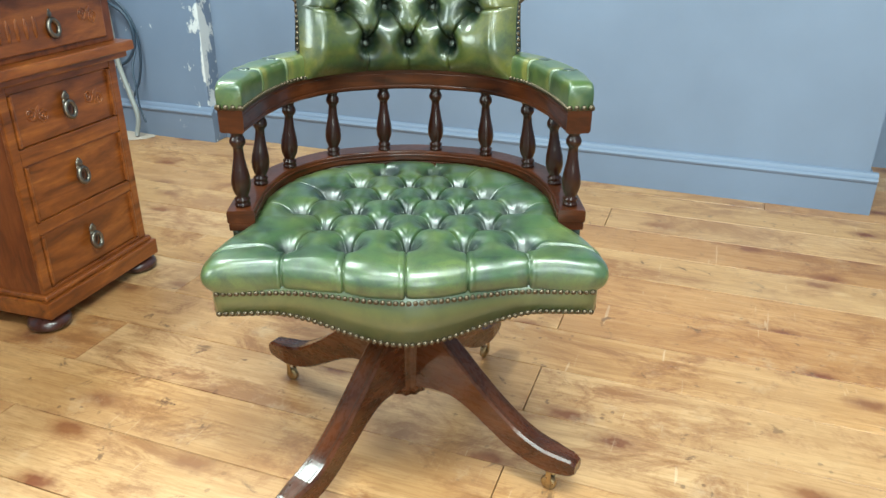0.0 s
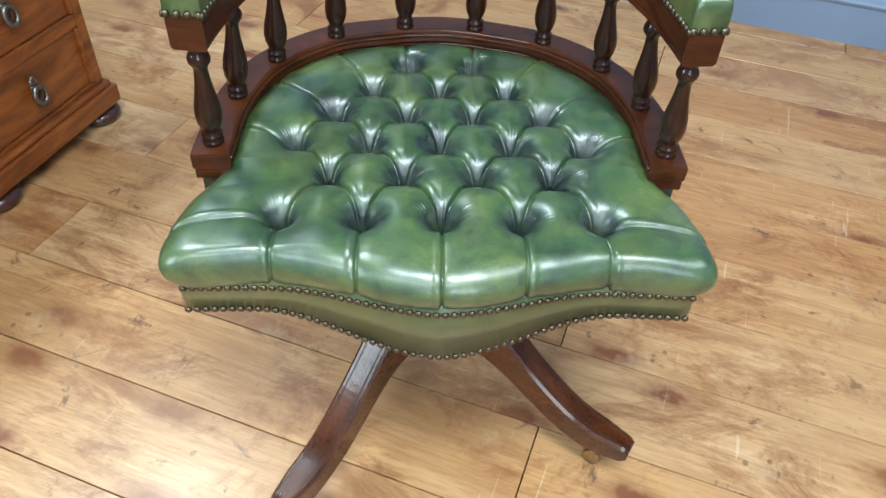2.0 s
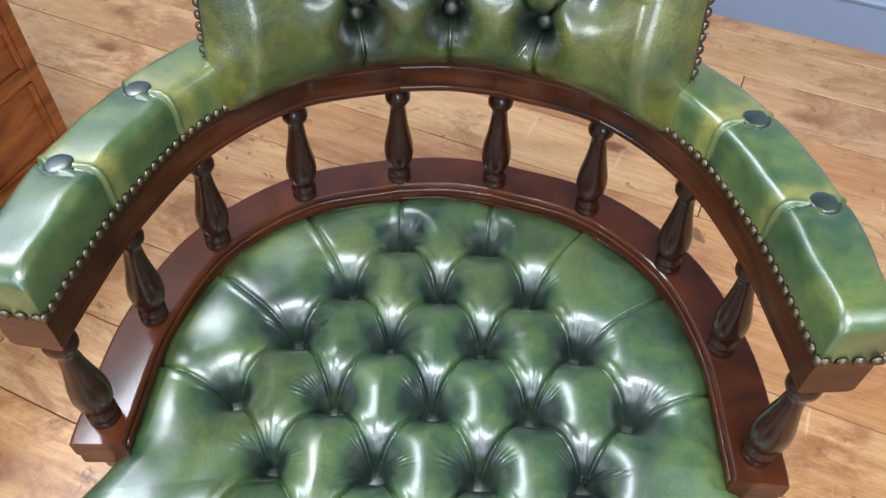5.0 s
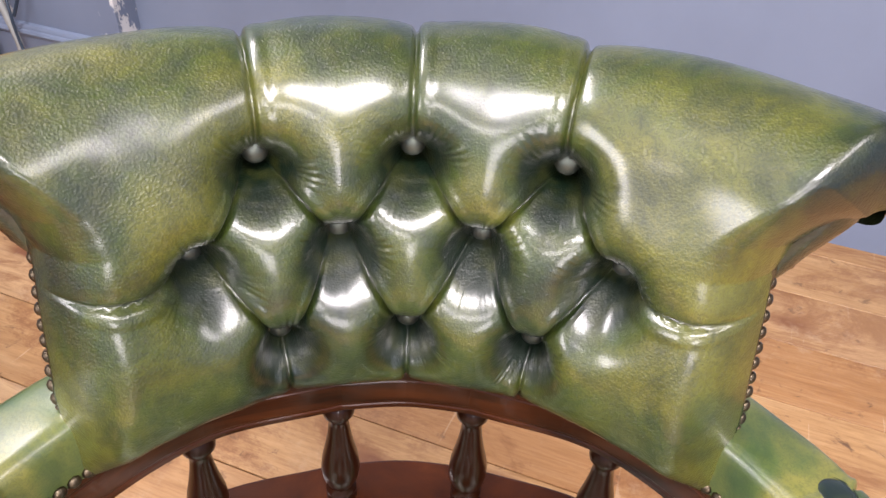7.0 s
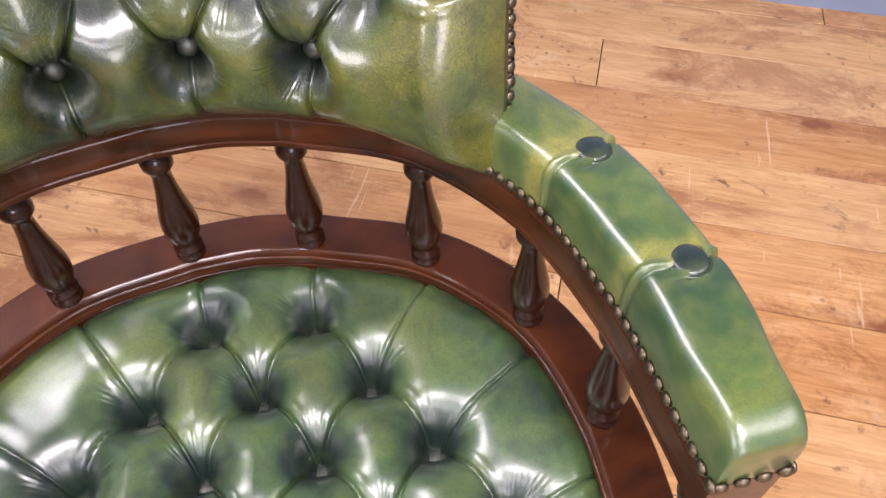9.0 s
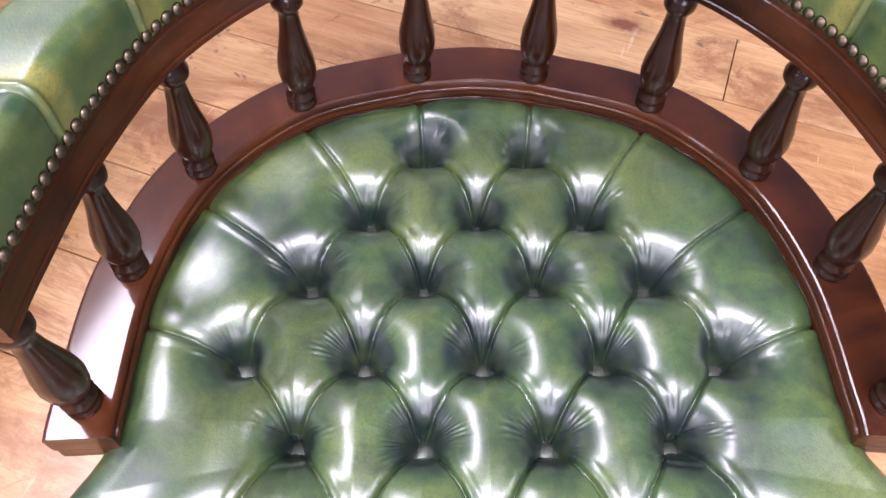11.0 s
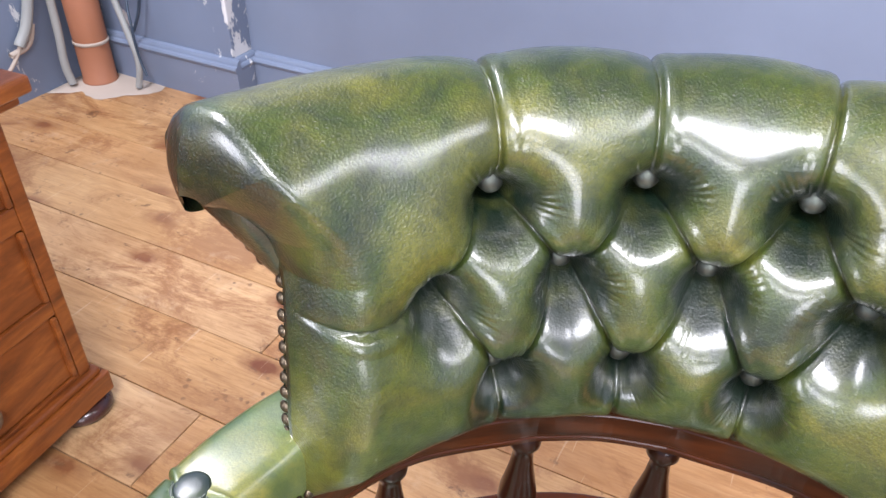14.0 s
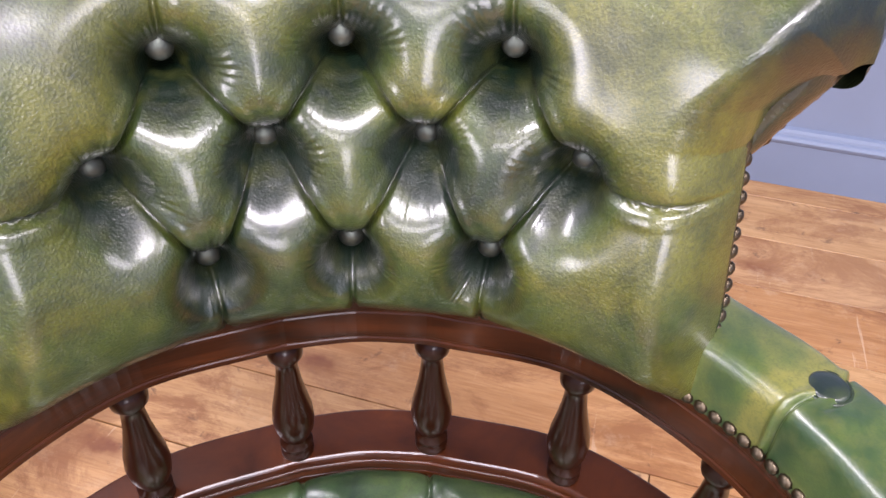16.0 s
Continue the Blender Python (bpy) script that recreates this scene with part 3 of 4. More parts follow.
def build_arm(sx):
    run = horseshoe(RAIL_HALF, 0.0, 1101)
    run = run if sx < 0 else run[::-1]
    frames = [(p, o) for p, o, _ in run if abs(math.degrees(math.atan2(p.x, p.y - RAIL_YC))) > ARM_BACK and p.x * sx > 0]
    dist = [0.0]
    for a, b in zip(frames, frames[1:]):
        dist.append(dist[-1] + (b[0] - a[0]).length)
    prof = []
    m = 40
    for k in range(m + 1):
        t = math.pi * k / m
        c, s = math.cos(t), math.sin(t)
        prof.append((math.copysign(abs(c) ** 0.36, c), abs(s) ** 0.40))
    verts, bands = [], []
    fold = (0.098, 0.185)
    for (p, o), d in zip(frames, dist):
        end = min(d / 0.020, 1.0)
        swell = math.sqrt(max(0.0, 1 - (1 - end) ** 2))
        for c, s in prof:
            full = min(1.0, d / 0.09)
            w = 0.0195 + 0.0055 * full + 0.002 * s
            w *= 0.93 + 0.07 * swell
            h = 0.0415 * (0.74 + 0.28 * swell)
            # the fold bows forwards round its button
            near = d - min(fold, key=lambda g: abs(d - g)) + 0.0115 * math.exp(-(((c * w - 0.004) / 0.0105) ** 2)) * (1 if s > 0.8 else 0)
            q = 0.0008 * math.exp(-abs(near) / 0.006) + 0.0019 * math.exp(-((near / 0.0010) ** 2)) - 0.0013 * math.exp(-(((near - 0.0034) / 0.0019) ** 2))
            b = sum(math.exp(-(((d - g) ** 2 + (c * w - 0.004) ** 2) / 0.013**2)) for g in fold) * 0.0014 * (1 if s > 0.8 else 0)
            # leather tone: lighter behind each fold, darker in front of it
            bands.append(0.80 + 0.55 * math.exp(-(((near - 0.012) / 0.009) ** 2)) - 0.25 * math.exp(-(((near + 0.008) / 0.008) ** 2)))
            wob = 0.0009 * noise.noise(Vector((d * 34, c * 2, s * 2 + sx)))
            verts.append(tuple(p + o * (0.0058 * full + c * (w - q) + wob) + Vector((0, 0, RAIL_TOP - 0.003 + s * (h - q) - b + wob))))
    n = len(prof)
    faces = grid_faces(len(frames), n)
    faces.append(tuple(range(n)))
    faces.append(tuple(range((len(frames) - 1) * n, len(frames) * n)))
    faces = [q if sx > 0 else q[::-1] for q in faces]
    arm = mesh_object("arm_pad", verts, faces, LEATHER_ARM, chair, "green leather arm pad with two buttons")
    bmm = bmesh.new()
    bmm.from_mesh(arm.data)
    bmesh.ops.recalc_face_normals(bmm, faces=bmm.faces)
    bmm.to_mesh(arm.data)
    bmm.free()
    layer = arm.data.attributes.new("dye_tone", "FLOAT", "POINT")
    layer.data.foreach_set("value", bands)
    for g in fold:
        i = min(range(len(dist)), key=lambda j: abs(dist[j] - g))
        p, o = frames[i]
        if not arm_button:
            v, f = lathe(((0.0075, -0.004), (0.0098, -0.002), (0.0100, 0.0004), (0.0085, 0.0012), (0.0045, 0.0016), (0.0006, 0.0017)), 20)
            arm_button.append(mesh_object("button", v, f, LEATHER_SEAT, arm, "flat leather-covered arm button"))
        ob = arm_button[0] if arm_button[0].parent == arm and g == fold[0] and sx < 0 else shared(arm_button[0], Matrix(), arm)
        ob.matrix_basis = pose(p.x + o.x * 0.010, p.y + o.y * 0.010, RAIL_TOP + 0.0379)
        v, f = lathe(((0.0096, -0.005), (0.0116, -0.003), (0.0120, -0.0008), (0.0112, 0.0002), (0.0100, -0.0004)), 24)
        mesh_object("button_rim", v, f, LEATHER_DARK, arm, "dark rim of the arm button", m=ob.matrix_basis.copy())
    inner = [p - o * 0.0195 + Vector((0, 0, RAIL_TOP + 0.0005)) for p, o in frames[1:]]
    nails_along(inner, [-o for _, o in frames[1:]], arm, 0.0088)
    outer = [p + o * (0.0197 + 0.0113 * min(1.0, d / 0.09)) + Vector((0, 0, RAIL_TOP + 0.0005)) for (p, o), d in zip(frames[1:], dist[1:])]
    nails_along(outer, [o for _, o in frames[1:]], arm, 0.0105)
    end, out = frames[0]
    for k in range(4):
        put_nail(end + out * (-0.0165 + 0.011 * k) + Vector((0, -0.0008, RAIL_TOP + 0.0015)), (0, -1, 0), arm)
    return arm


arms = [build_arm(sx) for sx in (-1, 1)]

# padded back


def back_radius(z):
    """The radius of the pad's button plane at a height."""
    return np.interp(z, (0.649, 0.693, 0.752, 0.803, 0.833, 0.860), (0.222, 0.227, 0.244, 0.262, 0.284, 0.302))


BACK_ROWS = ((0.693, (-1, 0, 1), 19.8), (0.752, (-1.5, -0.5, 0.5, 1.5), 20.0), (0.803, (-1, 0, 1), 19.8))
ARC = 0.0042     # metres per degree on the tufting's flat pattern
back_buttons = [(k * w * ARC, z) for z, ks, w in BACK_ROWS for k in ks]
back_creases = []
for (z0, k0, w0), (z1, k1, w1) in zip(BACK_ROWS, BACK_ROWS[1:]):
    back_creases += [((a * w0 * ARC, z0), (b * w1 * ARC, z1)) for a in k0 for b in k1 if abs(a - b) < 0.6]
back_pleats = []
back_pleats += [((k * 19.8 * ARC, 0.693), (k * 19.8 * ARC, 0.60)) for k in (-1, 0, 1)]
back_pleats += [((k * 19.8 * ARC, 0.803), (k * 19.0 * ARC, 0.94)) for k in (-1, 0, 1)]
for sx in (-1, 1):
    back_pleats.append(((sx * 30.0 * ARC, 0.752), (sx * 60 * ARC, 0.772)))


# front skin and core of the back, as (radius, height); the skin rolls over the top and down behind
BACK_SKIN = ((0.220, 0.6450), (0.206, 0.658), (0.196, 0.673), (0.192, 0.693), (0.195, 0.718), (0.203, 0.747), (0.213, 0.780), (0.223, 0.807),
             (0.236, 0.832), (0.254, 0.851), (0.277, 0.862), (0.300, 0.862), (0.320, 0.851), (0.331, 0.831), (0.328, 0.811), (0.315, 0.795))
BACK_CORE = ((0.236, 0.643), (0.236, 0.658), (0.237, 0.672), (0.238, 0.693), (0.242, 0.720), (0.249, 0.750), (0.260, 0.776), (0.273, 0.796),
             (0.286, 0.809), (0.295, 0.815), (0.300, 0.817), (0.303, 0.817), (0.304, 0.816), (0.304, 0.815), (0.304, 0.814), (0.304, 0.812))


def scroll_end(parent, sx):
    """The gathered leather, darkened for shade, that closes the rolled top, tapering down to the side, with its nails.
    """
    ph = radians(51.0) * sx
    o = Vector((math.sin(ph), math.cos(ph), 0))
    t = Vector((math.cos(ph), -math.sin(ph), 0)) * sx
    c = Vector((0, RAIL_YC, 0))
    # outline in (radius, height): round the roll behind and above, then down to a point on the side
    outline = [(0.306 + 0.031 * math.cos(radians(a)), 0.824 + 0.030 * math.sin(radians(a))) for a in range(150, -61, -10)]
    outline = np.array(outline + [(0.312, 0.790), (0.298, 0.779), (0.282, 0.770), (0.270, 0.764), (0.262, 0.766), (0.262, 0.778), (0.267, 0.796), (0.272, 0.816)])
    loop = smooth_line(np.vstack([outline, outline[:1]]), 97)[:-1]
    mid = np.array((0.298, 0.812))
    v = []
    rings = 14
    for i in range(rings):
        f = 1 - (i / (rings - 1)) * 0.985
        for k, q in enumerate(loop):
            a = math.atan2(q[1] - mid[1], q[0] - mid[0])
            up = max(0.0, math.sin(a + 0.5))
            gather = 0.0022 * up * (math.sin(13 * a + 0.9 * math.sin(3 * a)) * f * (1 - f) * 4 - 0.6 * (1 - f))
            p = mid + (q - mid) * f
            slant = float(np.interp(p[1], (0.765, 0.785, 0.805, 0.835), (-0.022, -0.018, -0.009, -0.0045)))
            v.append(c + o * float(p[0]) + Vector((0, 0, float(p[1]))) + t * (slant + 0.0105 * math.sqrt(max(0.0, 1 - f**2.4)) - 0.006 + gather))
    faces = grid_faces(rings, len(loop), True)
    faces.append(tuple(range((rings - 1) * len(loop), rings * len(loop))))
    # no tone attribute here, so the colour stays darkest and carries the shade
    cap = mesh_object("rolled_end", v, faces if sx > 0 else [q[::-1] for q in faces], LEATHER_BACK, parent, "pleated leather end of the rolled top, shade put into its colour")
    line = [c + o * r + Vector((0, 0, z)) + t * h for r, z, h in ((0.284, 0.808, -0.009), (0.279, 0.794, -0.016), (0.275, 0.781, -0.021), (0.271, 0.770, -0.025))]
    nails_along(line, [t] * 4, cap, 0.0085)
    line = [c + o * r + Vector((0, 0, z)) + t * h for r, z, h in ((0.294, 0.799, -0.011), (0.288, 0.786, -0.018), (0.282, 0.775, -0.022))]
    nails_along(line, [t] * 3, cap, 0.0090)


def build_back():
    nu, nv_ = 600, 420
    skin, core = smooth_line(BACK_SKIN, nv_), smooth_line(BACK_CORE, nv_)
    run = np.r_[0, np.cumsum(np.hypot(*np.diff(skin, axis=0).T))]
    # the tufting's upright coordinate is the height below the roll and goes on along the skin above it
    k = int(np.argmin(np.abs(skin[:, 1] - 0.803)[: nv_ // 2 + 20]))
    up = np.where(np.arange(nv_) < k, skin[:, 1], 0.803 + run - run[k])
    half = np.interp(up, (0.640, 0.698, 0.753, 0.786, 0.808, 0.828, 0.853, 0.908, 0.968), (52.5, 51.2, 48.2, 46.4, 47.0, 48.8, 51.0, 52.2, 51.8))
    su = np.linspace(-1, 1, nu)
    su = np.sign(su) * (1 - (1 - np.abs(su)) ** 1.45)
    PHI = su[None, :] * half[:, None]
    UP = up[:, None] * np.ones((1, nu))
    edge = (half[:, None] - np.abs(PHI)) * ARC
    soft = np.interp(up, (0.798, 0.838), (0.028, 0.015))[:, None]
    qs = 1 - np.clip(edge / soft, 0, 1)
    full = np.sqrt(np.clip(1 - qs**2.2, 0, 1))
    gap = (skin - core)[:, None, :] * np.ones((1, nu, 1))
    thick = np.linalg.norm(gap, axis=2)
    d = tufting(PHI * ARC, UP, back_buttons, bowed(back_creases), 0.060, 0.0150, 0.0075, 0.0075, 9, 0.0056, 0.00080)
    d = d + tufting(PHI * ARC, UP, (), back_pleats[:3] + back_pleats[6:], 0, 1, 0.0050, 0.0070, 10)
    d = d + tufting(PHI * ARC, UP, (), back_pleats[3:6], 0, 1, 0.0070, 0.0130, 11)
    lump = np.array([0.0016 * noise.noise(Vector((p * 26, q * 26, 8.7))) for p, q in zip((PHI * ARC).ravel(), UP.ravel())]).reshape(UP.shape)
    room = 1.45 * thick
    d = room * np.tanh(d / room)
    keep = np.clip((thick * full - (d + lump) * full**0.7) / thick, -0.6 * full, 2)
    rz = core[:, None, :] + gap * keep[..., None]
    a = np.radians(PHI)
    P = np.stack([rz[..., 0] * np.sin(a), RAIL_YC + rz[..., 0] * np.cos(a), rz[..., 1]], -1)
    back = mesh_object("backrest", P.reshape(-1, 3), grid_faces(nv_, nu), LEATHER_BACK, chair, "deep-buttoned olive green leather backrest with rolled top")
    rub_and_shade(back, PHI * ARC, UP, back_buttons, 0.020, edge + np.interp(UP, (0.790, 0.845), (0.030, 0.0)))
    # plain rear panel, and the sides that join it to the pad
    rows, cols = 15, 40
    picks = [int(i * nv_ * 0.60 / (rows - 1)) for i in range(rows)]
    v = []
    for off in (0.026, 0.030):
        for k in picks:
            h = half[k] - 3.5
            for j in range(cols):
                ph = radians(-h + 2 * h * j / (cols - 1))
                v.append((math.sin(ph) * (core[k, 0] + off), RAIL_YC + math.cos(ph) * (core[k, 0] + off), core[k, 1]))
    g = grid_faces(rows, cols)
    mesh_object("back_panel", v, g + [tuple(q + rows * cols for q in w[::-1]) for w in g], LEATHER_BACK, back)
    for sx in (-1, 1):
        v = []
        for k in picks:
            for off, turn in ((-0.003, 0.3), (0.004, 0.2), (0.014, 1.6), (0.028, 3.6)):
                ph = radians(half[k] - turn) * sx
                v.append((math.sin(ph) * (core[k, 0] + off), RAIL_YC + math.cos(ph) * (core[k, 0] + off), core[k, 1]))
        g = grid_faces(rows, 4)
        mesh_object("back_side", v, g if sx > 0 else [q[::-1] for q in g], LEATHER_BACK, back)
    for sx in (-1, 1):
        pts, nrm = [], []
        for i in range(int(nv_ * 0.14), int(nv_ * 0.66), 4):
            ph = radians(half[i] - 1.0) * sx
            o = Vector((math.sin(ph), math.cos(ph), 0))
            t = Vector((math.cos(ph), -math.sin(ph), 0)) * sx
            pts.append(Vector((0, RAIL_YC, core[i, 1])) + o * (core[i, 0] + 0.009) + t * 0.0008)
            nrm.append(t)
        nails_along(pts, nrm, back, 0.0090)
    for sx in (-1, 1):
        scroll_end(back, sx)
    lower = [(p + Vector((0, 0, RAIL_TOP + 0.0022)), -o) for p, o, _ in horseshoe(RAIL_HALF, 0.0210) if abs(math.degrees(math.atan2(p.x, p.y - RAIL_YC))) < 48]
    nails_along([p for p, _ in lower], [q for _, q in lower], back, 0.0092)
    return back


back = build_back()
bv2, bf2 = lathe(((0.002, -0.016), (0.003, -0.004), (0.0052, -0.001), (0.0064, 0.0015), (0.0063, 0.0038), (0.0048, 0.0058), (0.0026, 0.0068), (0.0006, 0.0071)), 16)
stud = None
for z, ks, w in BACK_ROWS:
    for k in ks:
        ph = radians(k * w)
        o = Vector((math.sin(ph), math.cos(ph), 0))
        rr = float(back_radius(z)) + (0.0080 if z < 0.78 else -0.0015)
        m = aim(Vector((0, RAIL_YC, z)) + o * rr, -o + Vector((0, 0, 0.25))) @ Matrix.Scale(1.15, 4)
        stud = mesh_object("button", bv2, bf2, STUD, back, "round bronze-green button", m=m) if stud is None else shared(stud, m)

# swivel base
base = empty("swivel_base", pose(-0.006, 0.015, 0, 0, 0, -34.0))
base.parent = chair
v, f = lathe(((0.020, 0.2815), (0.030, 0.282), (0.022, 0.296), (0.022, 0.345), (0.080, 0.348), (0.085, 0.352), (0.085, 0.382)), 32)
mesh_object("swivel_column", v, f, MAHOGANY_LEG, base, "turned swivel column")
v, f = lathe(((0.020, 0.2635), (0.043, 0.264), (0.047, 0.267), (0.048, 0.272), (0.045, 0.277), (0.034, 0.280), (0.020, 0.281)), 32)
mesh_object("collar", v, f, COPPER, base, "worn copper collar above the hub")
# fluted hub between the legs
v, f = lathe([(0.037 + 0.004 * k / 8, 0.104 + 0.159 * k / 8) for k in range(9)], 72)
v = [(x * q, y * q, z) for x, y, z in v for q in (1 + 0.055 * math.cos(12 * math.atan2(y, x)),)]
mesh_object("hub", v, f, MAHOGANY_LEG, base, "fluted wooden hub")


def build_leg():
    top = [(0.020, 0.262), (0.045, 0.258), (0.075, 0.243), (0.110, 0.216), (0.150, 0.180), (0.190, 0.146), (0.225, 0.121), (0.255, 0.104), (0.285, 0.094), (0.318, 0.089), (0.338, 0.086), (0.347, 0.080)]
    bot = [(0.020, 0.118), (0.045, 0.122), (0.075, 0.128), (0.110, 0.128), (0.150, 0.112), (0.190, 0.088), (0.225, 0.068), (0.255, 0.056), (0.285, 0.050), (0.318, 0.050), (0.338, 0.053), (0.347, 0.061)]
    top, bot = smooth_line(top, 48), smooth_line(bot, 48)
    v, f = [], []
    c = 0.004
    for (x, zt), (_, zb) in zip(top, bot):
        w = 0.0205 if x < 0.3 else 0.0205 - (x - 0.3) * 0.14
        v += [(x, -w, zb + c), (x, -w + c, zb), (x, w - c, zb), (x, w, zb + c), (x, w, zt - c), (x, w - c, zt), (x, -w + c, zt), (x, -w, zt - c)]
    f = grid_faces(len(top), 8, True) + [tuple(range(8)), tuple(range(8 * len(top) - 8, 8 * len(top)))]
    leg = mesh_object("leg", v, f, MAHOGANY_LEG, base, smooth=False)
    bmm = bmesh.new()
    bmm.from_mesh(leg.data)
    bmesh.ops.recalc_face_normals(bmm, faces=bmm.faces)
    bmm.to_mesh(leg.data)
    bmm.free()
    for sy in (-1, 1):
        lv = []
        for x, zt in top[4:-5]:
            lv += [(x, sy * 0.0118 - 0.0007, zt + 0.0003), (x, sy * 0.0118 + 0.0007, zt + 0.0003)]
        mesh_object("inlay_line", lv, grid_faces(len(lv) // 2, 2), DARK, leg)
    return leg


def build_caster(parent):
    v, f = lathe(((0.0035, -0.006), (0.011, -0.006), (0.0135, -0.004), (0.0140, 0.0), (0.0135, 0.004), (0.011, 0.006), (0.0035, 0.006)), 24)
    v = [(x + 0.308 - 0.010, z, y + 0.0142) for x, y, z in v]
    wheel = mesh_object("wheel", v, f, BRASS, parent, "small brass castor wheel")
    bm = bmesh.new()
    for s in (-1, 1):
        q = bmesh.ops.create_cube(bm, size=1)["verts"]
        bmesh.ops.scale(bm, vec=(0.009, 0.0018, 0.030), verts=q)
        bmesh.ops.translate(bm, vec=(0.300, s * 0.0085, 0.029), verts=q)
    q = bmesh.ops.create_cone(bm, cap_ends=True, segments=16, radius1=0.011, radius2=0.009, depth=0.010)["verts"]
    bmesh.ops.translate(bm, vec=(0.303, 0, 0.046), verts=q)
    fork = part("castor_fork", bm, BRASS, parent)
    return wheel, fork


leg = build_leg()
wheel, fork = build_caster(leg)
for k in range(1, 4):
    other = shared(leg, pose(0, 0, 0, 0, 0, 90 * k))
    for piece in leg.children:
        shared(piece, piece.matrix_basis.copy(), other)

# ---- the pedestal desk ----
DX, DY0, DY1 = -0.930, 0.101, 0.463        # drawer face plane and its two ends, in the desk's own frame
desk = empty("pedestal_desk", pose(0, 0, 0, 0, 0, -18.5) @ pose(DX, DY0, 0), "red-brown wooden pedestal desk with carved drawers on bun feet", "desk")
W = DY1 - DY0
DEPTH = 0.56
part("carcass", box_bm(-DEPTH, 0.0, 0.086, -0.012, W, 0.572, 0.003), DESK_DARK, desk)
part("plinth", box_bm(-DEPTH - 0.012, -0.016, 0.036, 0.018, W + 0.018, 0.078, 0.004), DESK_WOOD, desk)
part("plinth_moulding", box_bm(-DEPTH - 0.006, -0.009, 0.078, 0.010, W + 0.010, 0.092, 0.006, 3), DESK_WOOD, desk)
for y in (0.0, W - 0.024):
    part("stile", box_bm(-0.013, y, 0.0915, 0.0, y + 0.024, 0.572, 0.003), DESK_WOOD, desk)
rails = ((0.0915, 0.1000), (0.232, 0.260), (0.394, 0.432), (0.552, 0.572))
for z0, z1 in rails:
    part("drawer_rail", box_bm(-0.013, 0.0245, z0, -0.001, W - 0.0245, z1, 0.002), DESK_WOOD, desk)


def carve_rosette(parent, y, z, x):
    """Two low scrolls that curl against each other, with a leaf between."""
    bm = bmesh.new()
    for k in (-1, 1):
        torus(bm, 0.0125, 0.0024, Matrix.Translation((x, y + 0.0155 * k, z - 0.005 * k)) @ Matrix.Rotation(radians(90), 4, "Y"), 24, 6)
        torus(bm, 0.0052, 0.0020, Matrix.Translation((x, y + 0.0175 * k, z - 0.006 * k)) @ Matrix.Rotation(radians(90), 4, "Y"), 16, 6)
    q = bmesh.ops.create_uvsphere(bm, u_segments=12, v_segments=6, radius=1)["verts"]
    bmesh.ops.scale(bm, vec=(0.0022, 0.0065, 0.020), verts=q)
    bmesh.ops.rotate(bm, matrix=Matrix.Rotation(radians(-32), 3, "X"), verts=q)
    bmesh.ops.translate(bm, vec=(x, y, z + 0.004), verts=q)
    return part("carved_scroll", bm, DESK_WOOD, parent, smooth=True)


def torus(bm, R, r, m, n=20, k=8):
    rows = []
    for i in range(n):
        a = 2 * math.pi * i / n
        rows.append([bm.verts.new(m @ Vector(((R + r * math.cos(2 * math.pi * j / k)) * math.cos(a), (R + r * math.cos(2 * math.pi * j / k)) * math.sin(a), r * math.sin(2 * math.pi * j / k)))) for j in range(k)])
    for i in range(n):
        for j in range(k):
            bm.faces.new((rows[i][j], rows[(i + 1) % n][j], rows[(i + 1) % n][(j + 1) % k], rows[i][(j + 1) % k]))


def ring_handle(parent, y, z):
    """A pierced back plate and a hanging oval ring."""
    bm = bmesh.new()
    for dz, rr in ((0.020, 0.011), (0.008, 0.012), (0.028, 0.006)):
        q = bmesh.ops.create_uvsphere(bm, u_segments=14, v_segments=8, radius=1)["verts"]
        bmesh.ops.scale(bm, vec=(0.004, rr, rr), verts=q)
        bmesh.ops.translate(bm, vec=(0.003, y, z + dz), verts=q)
    plate = part("handle", bm, PEWTER, parent, "dark metal drawer handle", smooth=True)
    bm = bmesh.new()
    torus(bm, 0.0155, 0.0052, Matrix.Translation((0.011, y, z - 0.008)) @ Matrix.Rotation(radians(82), 4, "Y") @ Matrix.Diagonal((1.15, 0.92, 1, 1)))
    part("pull_ring", bm, PEWTER, plate, smooth=True)
    bm = bmesh.new()
    q = bmesh.ops.create_uvsphere(bm, u_segments=12, v_segments=6, radius=1)["verts"]
    bmesh.ops.scale(bm, vec=(0.003, 0.0145, 0.017), verts=q)
    bmesh.ops.translate(bm, vec=(0.002, y, z - 0.008), verts=q)
    part("handle_plate", bm, FOOT_WOOD, plate, smooth=True)


for i, ((_, z0), (z1, _)) in enumerate(zip(rails, rails[1:])):
    a, b = z0 + 0.0015, z1 - 0.0015
    drawer = part("drawer", box_bm(-0.030, 0.026, a, -0.006, W - 0.026, b, 0.002), DESK_WOOD, desk, "carved drawer front" if i == 2 else "plain panelled drawer front")
    for y in (0.0262, W - 0.0352):
        part("drawer_moulding", box_bm(-0.0065, y, a + 0.001, 0.0025, y + 0.009, b - 0.001, 0.003), DESK_WOOD, drawer)
    ring_handle(drawer, W / 2 - 0.003, (0.168, 0.337, 0.496)[i])
    if i == 2:
        for y in (W * 0.27, W * 0.76):
            carve_rosette(drawer, y, (a + b) / 2, -0.006)
